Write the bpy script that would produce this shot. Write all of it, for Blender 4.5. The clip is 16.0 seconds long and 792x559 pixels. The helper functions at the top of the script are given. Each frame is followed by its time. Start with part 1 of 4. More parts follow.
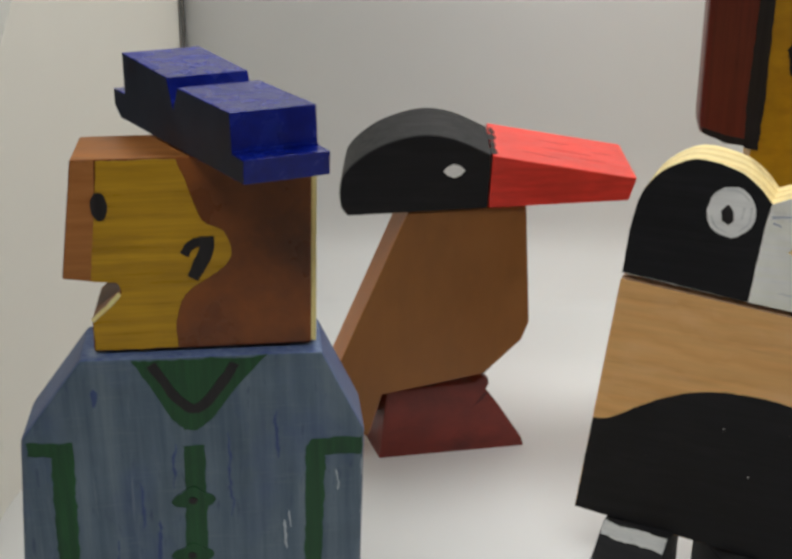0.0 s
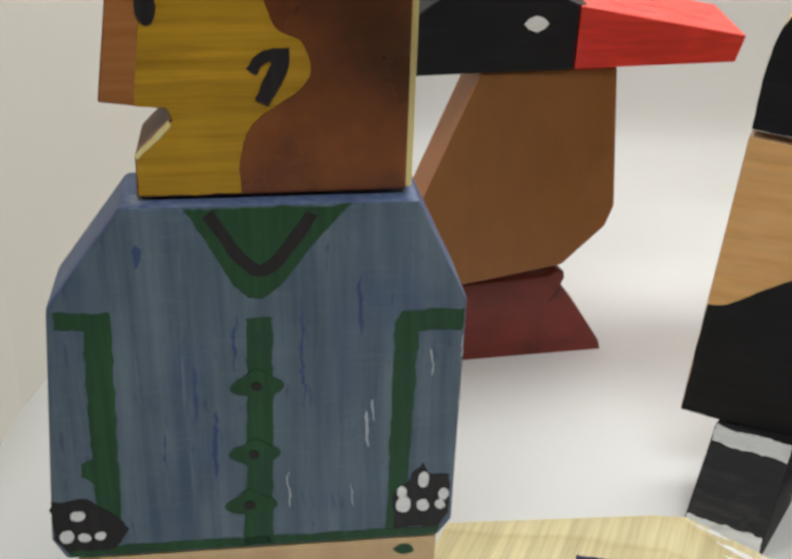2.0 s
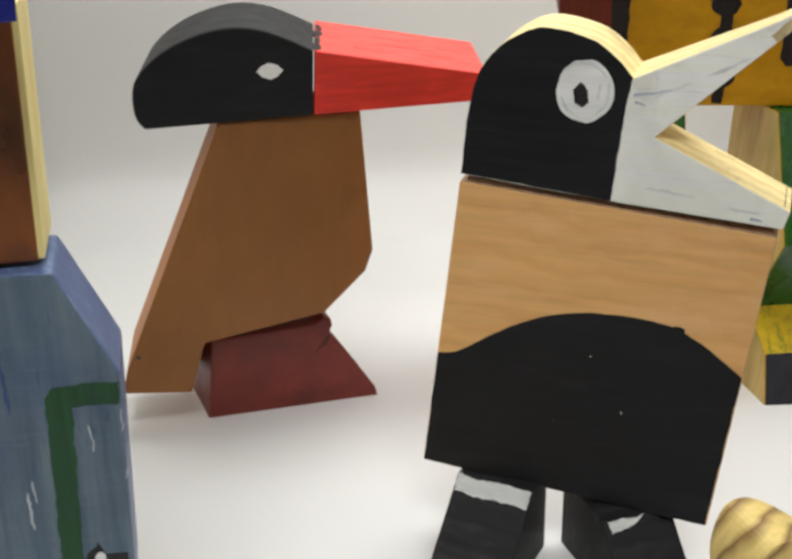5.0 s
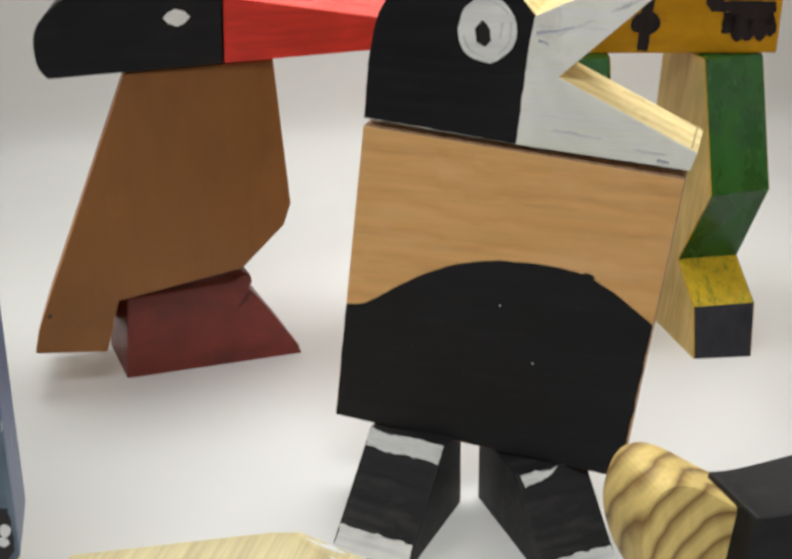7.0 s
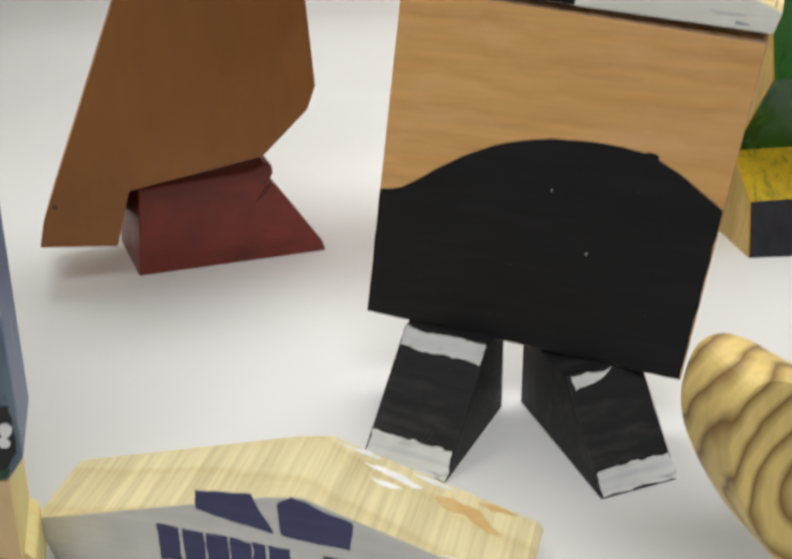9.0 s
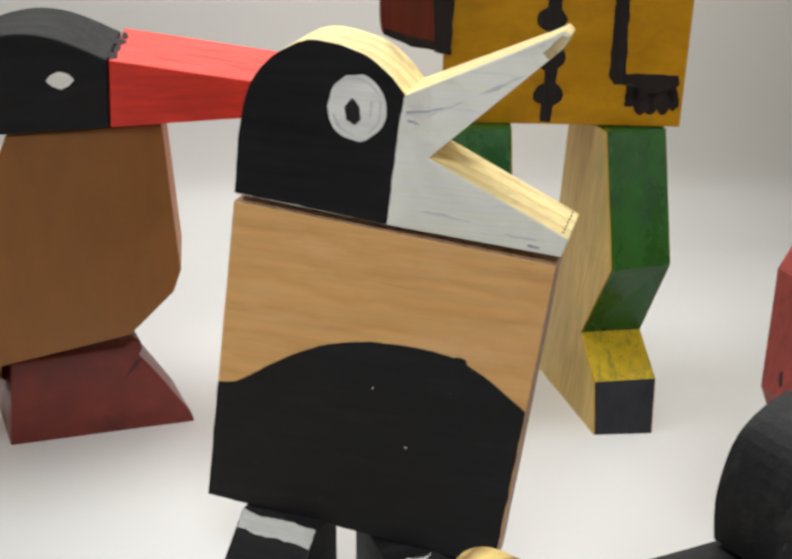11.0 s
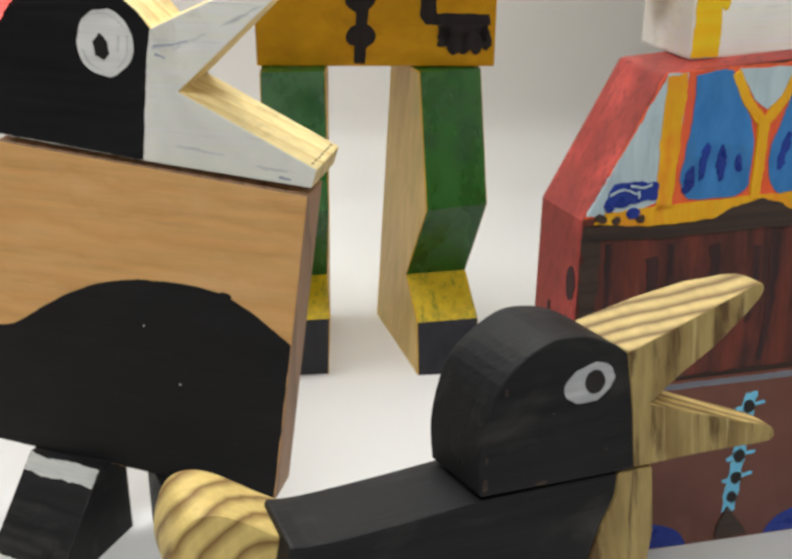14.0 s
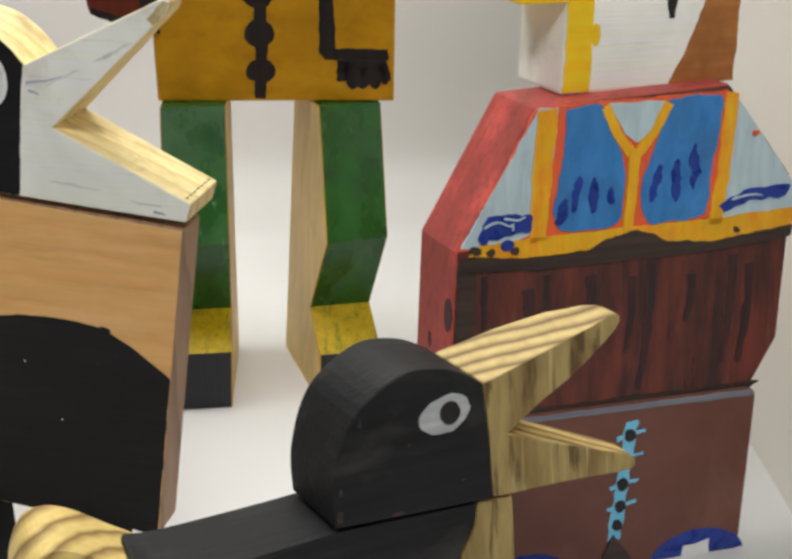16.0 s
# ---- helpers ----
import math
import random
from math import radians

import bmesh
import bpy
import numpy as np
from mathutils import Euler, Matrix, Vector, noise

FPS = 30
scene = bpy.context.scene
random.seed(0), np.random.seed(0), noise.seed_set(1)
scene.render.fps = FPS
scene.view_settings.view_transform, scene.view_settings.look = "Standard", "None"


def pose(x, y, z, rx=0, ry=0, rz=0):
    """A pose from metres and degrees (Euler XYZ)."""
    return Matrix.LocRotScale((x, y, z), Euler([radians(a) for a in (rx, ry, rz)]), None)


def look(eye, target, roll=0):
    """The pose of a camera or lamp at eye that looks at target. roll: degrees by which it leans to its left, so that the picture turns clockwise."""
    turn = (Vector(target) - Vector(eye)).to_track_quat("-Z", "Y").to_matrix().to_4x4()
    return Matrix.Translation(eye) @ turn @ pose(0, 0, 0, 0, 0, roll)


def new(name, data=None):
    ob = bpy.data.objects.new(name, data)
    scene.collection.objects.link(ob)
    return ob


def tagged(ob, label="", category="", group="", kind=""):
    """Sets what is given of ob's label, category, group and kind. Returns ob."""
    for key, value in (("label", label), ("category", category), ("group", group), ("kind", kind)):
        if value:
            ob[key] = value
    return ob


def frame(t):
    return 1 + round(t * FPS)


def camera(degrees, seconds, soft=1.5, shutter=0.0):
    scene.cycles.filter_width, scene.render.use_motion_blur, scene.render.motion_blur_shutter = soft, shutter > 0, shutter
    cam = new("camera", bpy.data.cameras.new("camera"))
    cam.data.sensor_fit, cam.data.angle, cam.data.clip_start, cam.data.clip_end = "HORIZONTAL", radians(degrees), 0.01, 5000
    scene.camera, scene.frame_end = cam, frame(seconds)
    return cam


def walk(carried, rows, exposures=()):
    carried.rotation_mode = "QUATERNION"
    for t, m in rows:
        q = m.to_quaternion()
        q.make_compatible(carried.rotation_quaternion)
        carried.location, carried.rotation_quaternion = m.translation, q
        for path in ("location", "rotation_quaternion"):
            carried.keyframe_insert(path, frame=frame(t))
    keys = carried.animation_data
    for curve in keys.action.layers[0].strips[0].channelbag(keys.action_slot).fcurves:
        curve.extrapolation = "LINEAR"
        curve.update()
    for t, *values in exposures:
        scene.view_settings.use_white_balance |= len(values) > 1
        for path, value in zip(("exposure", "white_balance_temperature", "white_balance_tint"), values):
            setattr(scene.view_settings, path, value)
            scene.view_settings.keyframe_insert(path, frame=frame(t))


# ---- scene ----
cam = camera(36.0, 16.0, 3.1, 0.3)
PATH = [
    (0, (0.14870, 0.18049, 0.31775), (0.06692, 2.02282, -0.45628), -0.058),
    (0.5, (0.14328, 0.18376, 0.31636), (0.05052, 2.02557, -0.45769), 0.292),
    (1, (0.13956, 0.19664, 0.30379), (0.05049, 2.03094, -0.48829), 0.202),
    (1.5, (0.12407, 0.22261, 0.27573), (0.04612, 2.03672, -0.56268), 0.167),
    (2, (0.11514, 0.23617, 0.26287), (0.04851, 2.04207, -0.59405), 0.276),
    (2.5, (0.11799, 0.24316, 0.25946), (0.06587, 2.04986, -0.59677), 0.147),
    (3, (0.12778, 0.24732, 0.26536), (0.09769, 2.06160, -0.57575), 0.035),
    (3.5, (0.14661, 0.25061, 0.27113), (0.14462, 2.07366, -0.55137), -0.117),
    (4, (0.16504, 0.25220, 0.27353), (0.18659, 2.07832, -0.54184), -0.561),
    (4.2, (0.16980, 0.25048, 0.27175), (0.20311, 2.07746, -0.54131), -0.512),
    (6.3, (0.19885, 0.25366, 0.26399), (0.26893, 2.07312, -0.56344), -1.399),
    (6.5, (0.20034, 0.25301, 0.26309), (0.27828, 2.07377, -0.56078), -1.185),
    (7, (0.20811, 0.25779, 0.25396), (0.29716, 2.06223, -0.60399), -1.087),
    (7.5, (0.20577, 0.27086, 0.23722), (0.27973, 2.04253, -0.68782), -1.270),
    (8, (0.19707, 0.28388, 0.21745), (0.24436, 2.00707, -0.79664), -1.315),
    (8.5, (0.19103, 0.28871, 0.21202), (0.22835, 2.00247, -0.81832), -1.273),
    (9, (0.20048, 0.28667, 0.22803), (0.26921, 2.03226, -0.74572), -1.093),
    (9.5, (0.20438, 0.27918, 0.25019), (0.30291, 2.07072, -0.63338), 0.270),
    (9.7, (0.20613, 0.27610, 0.26103), (0.31945, 2.08798, -0.57817), 0.984),
    (11.8, (0.26247, 0.26867, 0.26135), (0.42378, 2.09472, -0.53835), 0.540),
    (12, (0.26652, 0.26731, 0.26035), (0.43631, 2.09216, -0.54034), 0.641),
    (12.5, (0.27579, 0.26392, 0.26069), (0.45613, 2.08691, -0.54191), 0.316),
    (13, (0.28314, 0.26188, 0.25970), (0.46930, 2.08141, -0.54942), 0.206),
    (13.5, (0.29351, 0.26043, 0.25571), (0.48341, 2.07170, -0.57088), 0.134),
    (14, (0.30152, 0.26011, 0.25223), (0.48566, 2.06267, -0.59446), -0.020),
    (14.5, (0.31048, 0.25894, 0.25331), (0.51916, 2.06811, -0.57335), 0.275),
    (15, (0.31504, 0.25679, 0.25358), (0.53976, 2.07050, -0.55878), 0.502),
    (15.5, (0.31941, 0.25537, 0.25427), (0.54987, 2.06851, -0.55777), 0.421),
    (16, (0.32674, 0.25457, 0.25402), (0.57216, 2.07110, -0.54597), 0.348),
]
walk(cam, [(t, look(eye, target, roll)) for t, eye, target, roll in PATH],
     [(0.0, -0.5, 6680, 10), (0.5, -0.5, 6680, 10), (1.0, -0.52, 6680, 10), (1.5, -0.38, 6680, 10), (2.0, -0.2, 6680, 10), (2.5, -0.07, 6700, 10), (4.2, -0.05, 6700, 10), (6.3, -0.09, 6680, 10), (9.0, -0.14, 6660, 10), (9.7, -0.12, 6640, 10), (12.0, -0.05, 6680, 10), (16.0, -0.05, 6720, 10)])

# ---- world and light ----
world = bpy.data.worlds.new("world")
scene.world = world
world.use_nodes = True
world.node_tree.nodes["Background"].inputs["Color"].default_value = (0.9, 0.92, 1.0, 1)
world.node_tree.nodes["Background"].inputs["Strength"].default_value = 0.3


def area_lamp(name, place, target, sx, sy, watts, colour):
    data = bpy.data.lights.new(name, "AREA")
    data.shape, data.size, data.size_y, data.energy, data.color = "RECTANGLE", sx, sy, watts, colour
    ob = new(name, data)
    ob.matrix_world = look(place, target)
    return ob


area_lamp("tent_led_light", (0.235, 0.79, 0.615), (0.235, 0.79, 0.0), 0.46, 0.16, 2.6, (0.97, 1.0, 1.0))
# added fill that brightens the toys' fronts, no known lamp stands there
area_lamp("room_fill_light", (0.1, -0.5, 1.78), (0.1, -0.3, 0.0), 1.2, 0.6, 30.0, (0.965, 1.0, 1.0))


# ---- materials ----
def lin(r, g, b, k=1.0):
    """Linear colour from 8-bit display values, times k."""
    out = []
    for v in (r, g, b):
        v /= 255
        out.append(min(0.95, k * (v / 12.92 if v < 0.04 else ((v + 0.055) / 1.055) ** 2.4)))
    return (*out, 1.0)


def base_material(name, rough, spec=0.5):
    m = bpy.data.materials.new(name)
    m.use_nodes = True
    n, l = m.node_tree.nodes, m.node_tree.links
    b = n["Principled BSDF"]
    b.inputs["Roughness"].default_value = rough
    b.inputs["Specular IOR Level"].default_value = spec
    return m, n, l, b


def noise_node(n, l, coord, scale, detail=4.0, distort=0.0):
    mp = n.new("ShaderNodeMapping")
    mp.inputs["Scale"].default_value = scale
    l.new(coord, mp.inputs["Vector"])
    t = n.new("ShaderNodeTexNoise")
    t.inputs["Scale"].default_value = 1.0
    t.inputs["Detail"].default_value = detail
    t.inputs["Roughness"].default_value = 0.6
    t.inputs["Distortion"].default_value = distort
    l.new(mp.outputs["Vector"], t.inputs["Vector"])
    return t.outputs["Fac"]


def ramp_node(n, l, fac, stops):
    r = n.new("ShaderNodeValToRGB")
    while len(r.color_ramp.elements) < len(stops):
        r.color_ramp.elements.new(0.5)
    for e, (p, c) in zip(r.color_ramp.elements, stops):
        e.position, e.color = p, c
    l.new(fac, r.inputs["Fac"])
    return r.outputs["Color"]


def mix_node(n, l, fac, a, b, mode="MIX"):
    x = n.new("ShaderNodeMix")
    x.data_type, x.blend_type = "RGBA", mode
    if isinstance(fac, float):
        x.inputs[0].default_value = fac
    else:
        l.new(fac, x.inputs[0])
    for i, v in ((6, a), (7, b)):
        if isinstance(v, tuple):
            x.inputs[i].default_value = v
        else:
            l.new(v, x.inputs[i])
    return x.outputs[2]


def bump_node(n, l, height, strength, distance, b):
    k = n.new("ShaderNodeBump")
    k.inputs["Strength"].default_value = strength
    k.inputs["Distance"].default_value = distance
    l.new(height, k.inputs["Height"])
    l.new(k.outputs["Normal"], b.inputs["Normal"])


def paint(name, c, c2, stroke=(60, 60, 500), rough=0.5, blotch=28.0, bump=0.25, thin=None, thin_at=0.7, spec=0.4, patch=()):
    """Brushed paint on wood: streaks of c and c2 along the stroke, cloudy blotches, and thin spots where another colour shows."""
    m, n, l, b = base_material(name, rough, spec)
    co = n.new("ShaderNodeTexCoord").outputs["Object"]
    streak = noise_node(n, l, co, stroke, 5.0)
    cloud = noise_node(n, l, co, (blotch, blotch, blotch), 3.0, 0.4)
    fine = noise_node(n, l, co, tuple(2.6 * s for s in stroke), 3.0)
    col = ramp_node(n, l, streak, [(0.36, c), (0.66, c2)])
    dark = ramp_node(n, l, cloud, [(0.3, (0.82, 0.82, 0.82, 1)), (0.7, (1.08, 1.08, 1.08, 1))])
    col = mix_node(n, l, 0.8, col, dark, "MULTIPLY")
    if thin:
        mask = ramp_node(n, l, fine, [(thin_at, (0, 0, 0, 1)), (min(1.0, thin_at + 0.16), (0.85, 0.85, 0.85, 1))])
        col = mix_node(n, l, mask, col, thin)
    for other, scale, lo, hi, most in patch:
        where = ramp_node(n, l, noise_node(n, l, co, scale, 5.0, 0.3), [(lo, (0, 0, 0, 1)), (hi, (most, most, most, 1))])
        col = mix_node(n, l, where, col, other)
    l.new(col, b.inputs["Base Color"])
    gloss = ramp_node(n, l, streak, [(0.3, (rough - 0.08,) * 3 + (1,)), (0.7, (rough + 0.1,) * 3 + (1,))])
    l.new(gloss, b.inputs["Roughness"])
    bump_node(n, l, fine, bump, 0.0004, b)
    return m


def timber(name, light, dark, along, rings=(0, 0, 0), width=0.5, rough=0.55, warp=3.0, grain=0.5, soft=False, bump=0.2, patch=()):
    """Bare wood: growth bands across the direction rings (cycles a metre), fine fibres stretched by along."""
    m, n, l, b = base_material(name, rough, 0.35)
    co = n.new("ShaderNodeTexCoord").outputs["Object"]
    fibre = noise_node(n, l, co, along, 6.0)
    cloud = noise_node(n, l, co, (22, 22, 22), 3.0, 0.6)
    dot = n.new("ShaderNodeVectorMath")
    dot.operation = "DOT_PRODUCT"
    l.new(co, dot.inputs[0])
    dot.inputs[1].default_value = rings
    add = n.new("ShaderNodeMath")
    add.operation = "MULTIPLY_ADD"
    l.new(cloud, add.inputs[0])
    add.inputs[1].default_value = warp
    l.new(dot.outputs["Value"], add.inputs[2])
    frac = n.new("ShaderNodeMath")
    frac.operation = "FRACT"
    l.new(add.outputs[0], frac.inputs[0])
    mid = tuple(0.5 * (p + q) for p, q in zip(light, dark))
    band = ramp_node(n, l, frac.outputs[0], [(0.0, light), (width * 0.8, mid), (width, dark), (min(0.99, width + 0.13), light)])
    if soft:
        band = ramp_node(n, l, frac.outputs[0], [(0.0, light), (0.3, light), (0.58, dark), (0.78, mid), (1.0, light)])
    fib = ramp_node(n, l, fibre, [(0.3, (0.72, 0.7, 0.66, 1)), (0.62, (1.05, 1.05, 1.05, 1))])
    col = mix_node(n, l, grain, band, fib, "MULTIPLY")
    for other, scale, lo, hi, most in patch:
        where = ramp_node(n, l, noise_node(n, l, co, scale, 5.0, 0.3), [(lo, (0, 0, 0, 1)), (hi, (most, most, most, 1))])
        col = mix_node(n, l, where, col, other)
    l.new(col, b.inputs["Base Color"])
    bump_node(n, l, fibre, bump, 0.0004, b)
    return m


def ring_timber(name, light, dark, centre, rings, squash=(1, 1, 1), rough=0.55):
    """Bare wood carved across the growth rings: nested shells round a centre (metres), rings to the metre."""
    m, n, l, b = base_material(name, rough, 0.35)
    co = n.new("ShaderNodeTexCoord").outputs["Object"]
    off = n.new("ShaderNodeVectorMath")
    off.operation = "SUBTRACT"
    l.new(co, off.inputs[0])
    off.inputs[1].default_value = centre
    flat = n.new("ShaderNodeVectorMath")
    flat.operation = "MULTIPLY"
    l.new(off.outputs["Vector"], flat.inputs[0])
    flat.inputs[1].default_value = squash
    far = n.new("ShaderNodeVectorMath")
    far.operation = "LENGTH"
    l.new(flat.outputs["Vector"], far.inputs[0])
    warp = noise_node(n, l, co, (60, 60, 60), 2.0)
    add = n.new("ShaderNodeMath")
    add.operation = "MULTIPLY_ADD"
    l.new(far.outputs["Value"], add.inputs[0])
    add.inputs[1].default_value = rings
    l.new(warp, add.inputs[2])
    frac = n.new("ShaderNodeMath")
    frac.operation = "FRACT"
    l.new(add.outputs[0], frac.inputs[0])
    mid = tuple(0.5 * (p + q) for p, q in zip(light, dark))
    band = ramp_node(n, l, frac.outputs[0], [(0.0, light), (0.38, light), (0.6, mid), (0.78, dark), (0.86, mid), (1.0, light)])
    fibre = noise_node(n, l, co, (420, 420, 60), 4.0)
    fib = ramp_node(n, l, fibre, [(0.3, (0.78, 0.76, 0.72, 1)), (0.62, (1.04, 1.04, 1.04, 1))])
    l.new(mix_node(n, l, 0.5, band, fib, "MULTIPLY"), b.inputs["Base Color"])
    bump_node(n, l, fibre, 0.2, 0.0004, b)
    return m


def plain(name, c, rough=0.7, vary=0.08, scale=9.0):
    m, n, l, b = base_material(name, rough, 0.3)
    co = n.new("ShaderNodeTexCoord").outputs["Object"]
    big = noise_node(n, l, co, (scale, scale, scale), 3.0)
    fine = noise_node(n, l, co, (900, 900, 900), 2.0)
    lo, hi = tuple(v * (1 - vary) for v in c[:3]) + (1,), tuple(min(0.95, v * (1 + vary)) for v in c[:3]) + (1,)
    l.new(ramp_node(n, l, big, [(0.3, lo), (0.7, hi)]), b.inputs["Base Color"])
    bump_node(n, l, fine, 0.08, 0.0003, b)
    return m


VERT, HORI = (420, 420, 14), (16, 420, 420)
K = 1.44
M_SHEET = plain("white_paper", (0.785, 0.785, 0.785, 1), 0.75, 0.015, 6.0)
M_SIDE = plain("cream_fabric", (0.745, 0.725, 0.67, 1), 0.85, 0.02, 5.0)
M_ROOM = plain("room_plaster", (0.6, 0.59, 0.57, 1), 0.9)
# brown-black for an added room wall: stands in for the dark left of the tent
M_DARKBEYOND = plain("dark_beyond_tent", (0.012, 0.009, 0.008, 1), 0.7, 0.2)
M_TABLE = timber("table_wood", (0.42, 0.3, 0.18, 1), (0.3, 0.2, 0.11, 1), (8, 200, 200))
M_SEAM = plain("dark_seam", (0.12, 0.115, 0.11, 1), 0.8)

M_BLACK = paint("black_paint", lin(21, 21, 25), lin(30, 30, 34), HORI, 0.52, 30, 0.4, lin(60, 55, 50), 0.86, 0.26, [(lin(38, 37, 41), (26, 120, 160), 0.52, 0.75, 0.7)])
M_BLACKV = paint("black_marker", lin(22, 20, 22, K), lin(36, 33, 34, K), VERT, 0.45, 40, 0.2)
M_CHARCOAL = paint("charcoal_paint", lin(25, 25, 28), lin(37, 37, 40), HORI, 0.55, 30, 0.45, lin(90, 84, 76), 0.85, 0.27, [(lin(62, 61, 60), (40, 150, 90), 0.54, 0.74, 0.75)])
M_WHITE = paint("white_paint", lin(200, 200, 200, K), lin(222, 221, 218, K), HORI, 0.45, 40, 0.4, lin(130, 130, 136, K), 0.74)
M_BEAKWHITE = paint("beak_white_paint", lin(212, 212, 204, K), lin(224, 223, 216, K), HORI, 0.5, 30, 0.4, lin(172, 176, 178, K), 0.64, 0.4, [(lin(174, 170, 156, K), (50, 50, 50), 0.6, 0.78, 0.6)])
M_BAND = paint("worn_white_band", lin(176, 178, 180, K), lin(200, 200, 198, K), HORI, 0.5, 60, 0.5, lin(110, 112, 116, K), 0.62, 0.4, [(lin(96, 98, 102, K), (60, 300, 300), 0.6, 0.74, 0.7)])
M_EYEGREY = paint("grey_white_paint", lin(140, 142, 146, K), lin(165, 167, 170, K), HORI, 0.5, 60, 0.3)
M_STREAK = paint("faint_grey_streak", lin(184, 186, 188, K), lin(200, 201, 200, K), HORI, 0.5, 60, 0.3)
M_BARETIP = paint("worn_beak_tip", lin(150, 128, 92, K), lin(186, 170, 132, K), (200, 200, 200), 0.6, 60, 0.3)
M_SMUDGE = paint("blue_grey_smudge", lin(140, 146, 160, K), lin(168, 172, 182, K), HORI, 0.5, 60, 0.2)
M_STAIN = paint("deep_blue_stain", lin(50, 64, 104, K), lin(60, 76, 112, K), (300, 300, 20), 0.36, 60, 0.3)
M_SCUFF = paint("pale_scuff", lin(140, 148, 156, K), lin(170, 176, 182, K), VERT, 0.5, 60, 0.2)
M_PINE = timber("pale_pine", lin(222, 204, 152, K * 0.9), lin(200, 174, 116, K * 0.9), (24, 420, 420), (0, 150, 40), 0.55, 0.55, 1.0, 0.6, False, 0.2, [(lin(150, 128, 90, K * 0.8), (60, 60, 60), 0.56, 0.7, 0.6), (lin(186, 168, 124, K), (30, 240, 240), 0.5, 0.7, 0.6)])
M_PINEV = timber("sign_pine", lin(214, 202, 160, K * 0.8), lin(204, 188, 142, K * 0.8), (520, 18, 18), (10, 60, 0), 0.6, 0.6, 0.8, 0.8, False, 0.6)
M_STRIPE = timber("striped_pine", lin(206, 180, 118, K * 0.8), lin(120, 92, 56, K * 0.8), (330, 190, 26), (74, 200, -26), 0.5, 0.5, 1.1, 0.7, True)
# scraped pine of the upright fronts, dimmed in colour for their shade
M_PINESHADE = timber("shaded_scraped_pine", lin(172, 150, 98, K * 0.72), lin(140, 116, 72, K * 0.72), (420, 420, 24), (55, 0, 0), 0.5, 0.55, 1.2, 0.85, True, 0.4, [(lin(78, 56, 34, K * 0.8), (150, 40, 22), 0.52, 0.6, 0.85), (lin(196, 176, 126, K * 0.75), (640, 90, 26), 0.58, 0.68, 0.7), (lin(84, 62, 40, K * 0.8), (520, 90, 18), 0.6, 0.7, 0.8)])
M_RINGS = ring_timber("ringed_pine", lin(214, 188, 118, K * 0.85), lin(132, 98, 56, K * 0.8), (-0.044, 0.010, 0.066), 165, (1, 1.0, 1))
M_CEDAR = timber("pinkish_cedar", lin(202, 156, 101, K), lin(195, 146, 91, K), (18, 420, 300), (5, 40, 110), 0.5, 0.5, 2.2, 0.45, True, 0.2, [(lin(170, 122, 78, K), (26, 300, 300), 0.56, 0.74, 0.5), (lin(206, 166, 122, K), (40, 60, 90), 0.5, 0.75, 0.5)])
M_CEDAREND = timber("cedar_side", lin(150, 120, 98, K), lin(124, 100, 82, K), (420, 420, 14), (150, 60, 0), 0.5, 0.6, 1.0)
M_BROWN = paint("brown_stain", lin(116, 73, 33, K), lin(121, 77, 36, K), (120, 120, 30), 0.42, 16, 0.08, None, 0.7, 0.4, [(lin(94, 60, 28, K), (30, 30, 14), 0.5, 0.75, 0.6), (lin(124, 82, 42, K), (60, 60, 30), 0.55, 0.8, 0.5)])
# lit copy of the brown stain for the body's edges, light painted in
M_BROWNLIT = paint("lit_brown_edge", lin(160, 100, 55, K), lin(172, 112, 64, K), VERT, 0.5, 20, 0.15)
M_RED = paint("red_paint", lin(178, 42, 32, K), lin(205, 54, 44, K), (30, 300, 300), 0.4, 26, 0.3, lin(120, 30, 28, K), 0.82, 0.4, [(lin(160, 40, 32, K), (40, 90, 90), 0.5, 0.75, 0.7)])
M_MAROON = paint("maroon_paint", lin(90, 33, 27, K), lin(104, 40, 33, K), (60, 300, 60), 0.45, 24, 0.2, None, 0.7, 0.4, [(lin(66, 26, 23, K), (40, 40, 90), 0.52, 0.74, 0.7)])
# same red as the beak front, lightened: overhead light put into the colour
M_REDLIT = paint("lit_red_paint", lin(205, 58, 50, K), lin(222, 66, 56, K), (30, 300, 300), 0.36, 40, 0.4, lin(140, 40, 36, K), 0.8)
M_DARKMAROON = paint("dark_red_dent", lin(58, 24, 22, K), lin(74, 30, 27, K), (200, 200, 200), 0.6, 40, 0.3)
M_BLUE = paint("bright_blue_paint", lin(4, 18, 100, K), lin(8, 30, 124, K), (120, 120, 120), 0.24, 40, 0.5, None, 0.7, 0.5, [(lin(8, 18, 64, K), (60, 60, 60), 0.52, 0.74, 0.6)])
M_BLUESIDE = paint("matt_navy_paint", lin(46, 53, 66, K), lin(56, 63, 76, K), (90, 90, 90), 0.5, 40, 0.2, None, 0.7, 0.3, [(lin(40, 28, 26, K), (45, 45, 45), 0.55, 0.7, 0.7)])
M_DENIM = paint("washed_blue_paint", lin(68, 84, 100, K), lin(92, 106, 118, K), (200, 200, 12), 0.36, 40, 0.6, lin(54, 66, 100, K), 0.7, 0.4, [(lin(54, 70, 110, K), (34, 34, 22), 0.52, 0.78, 0.65), (lin(110, 120, 124, K), (60, 60, 700), 0.56, 0.74, 0.28), (lin(46, 58, 86, K), (500, 500, 90), 0.6, 0.72, 0.7), (lin(122, 132, 138, K), (260, 260, 18), 0.62, 0.8, 0.6)])
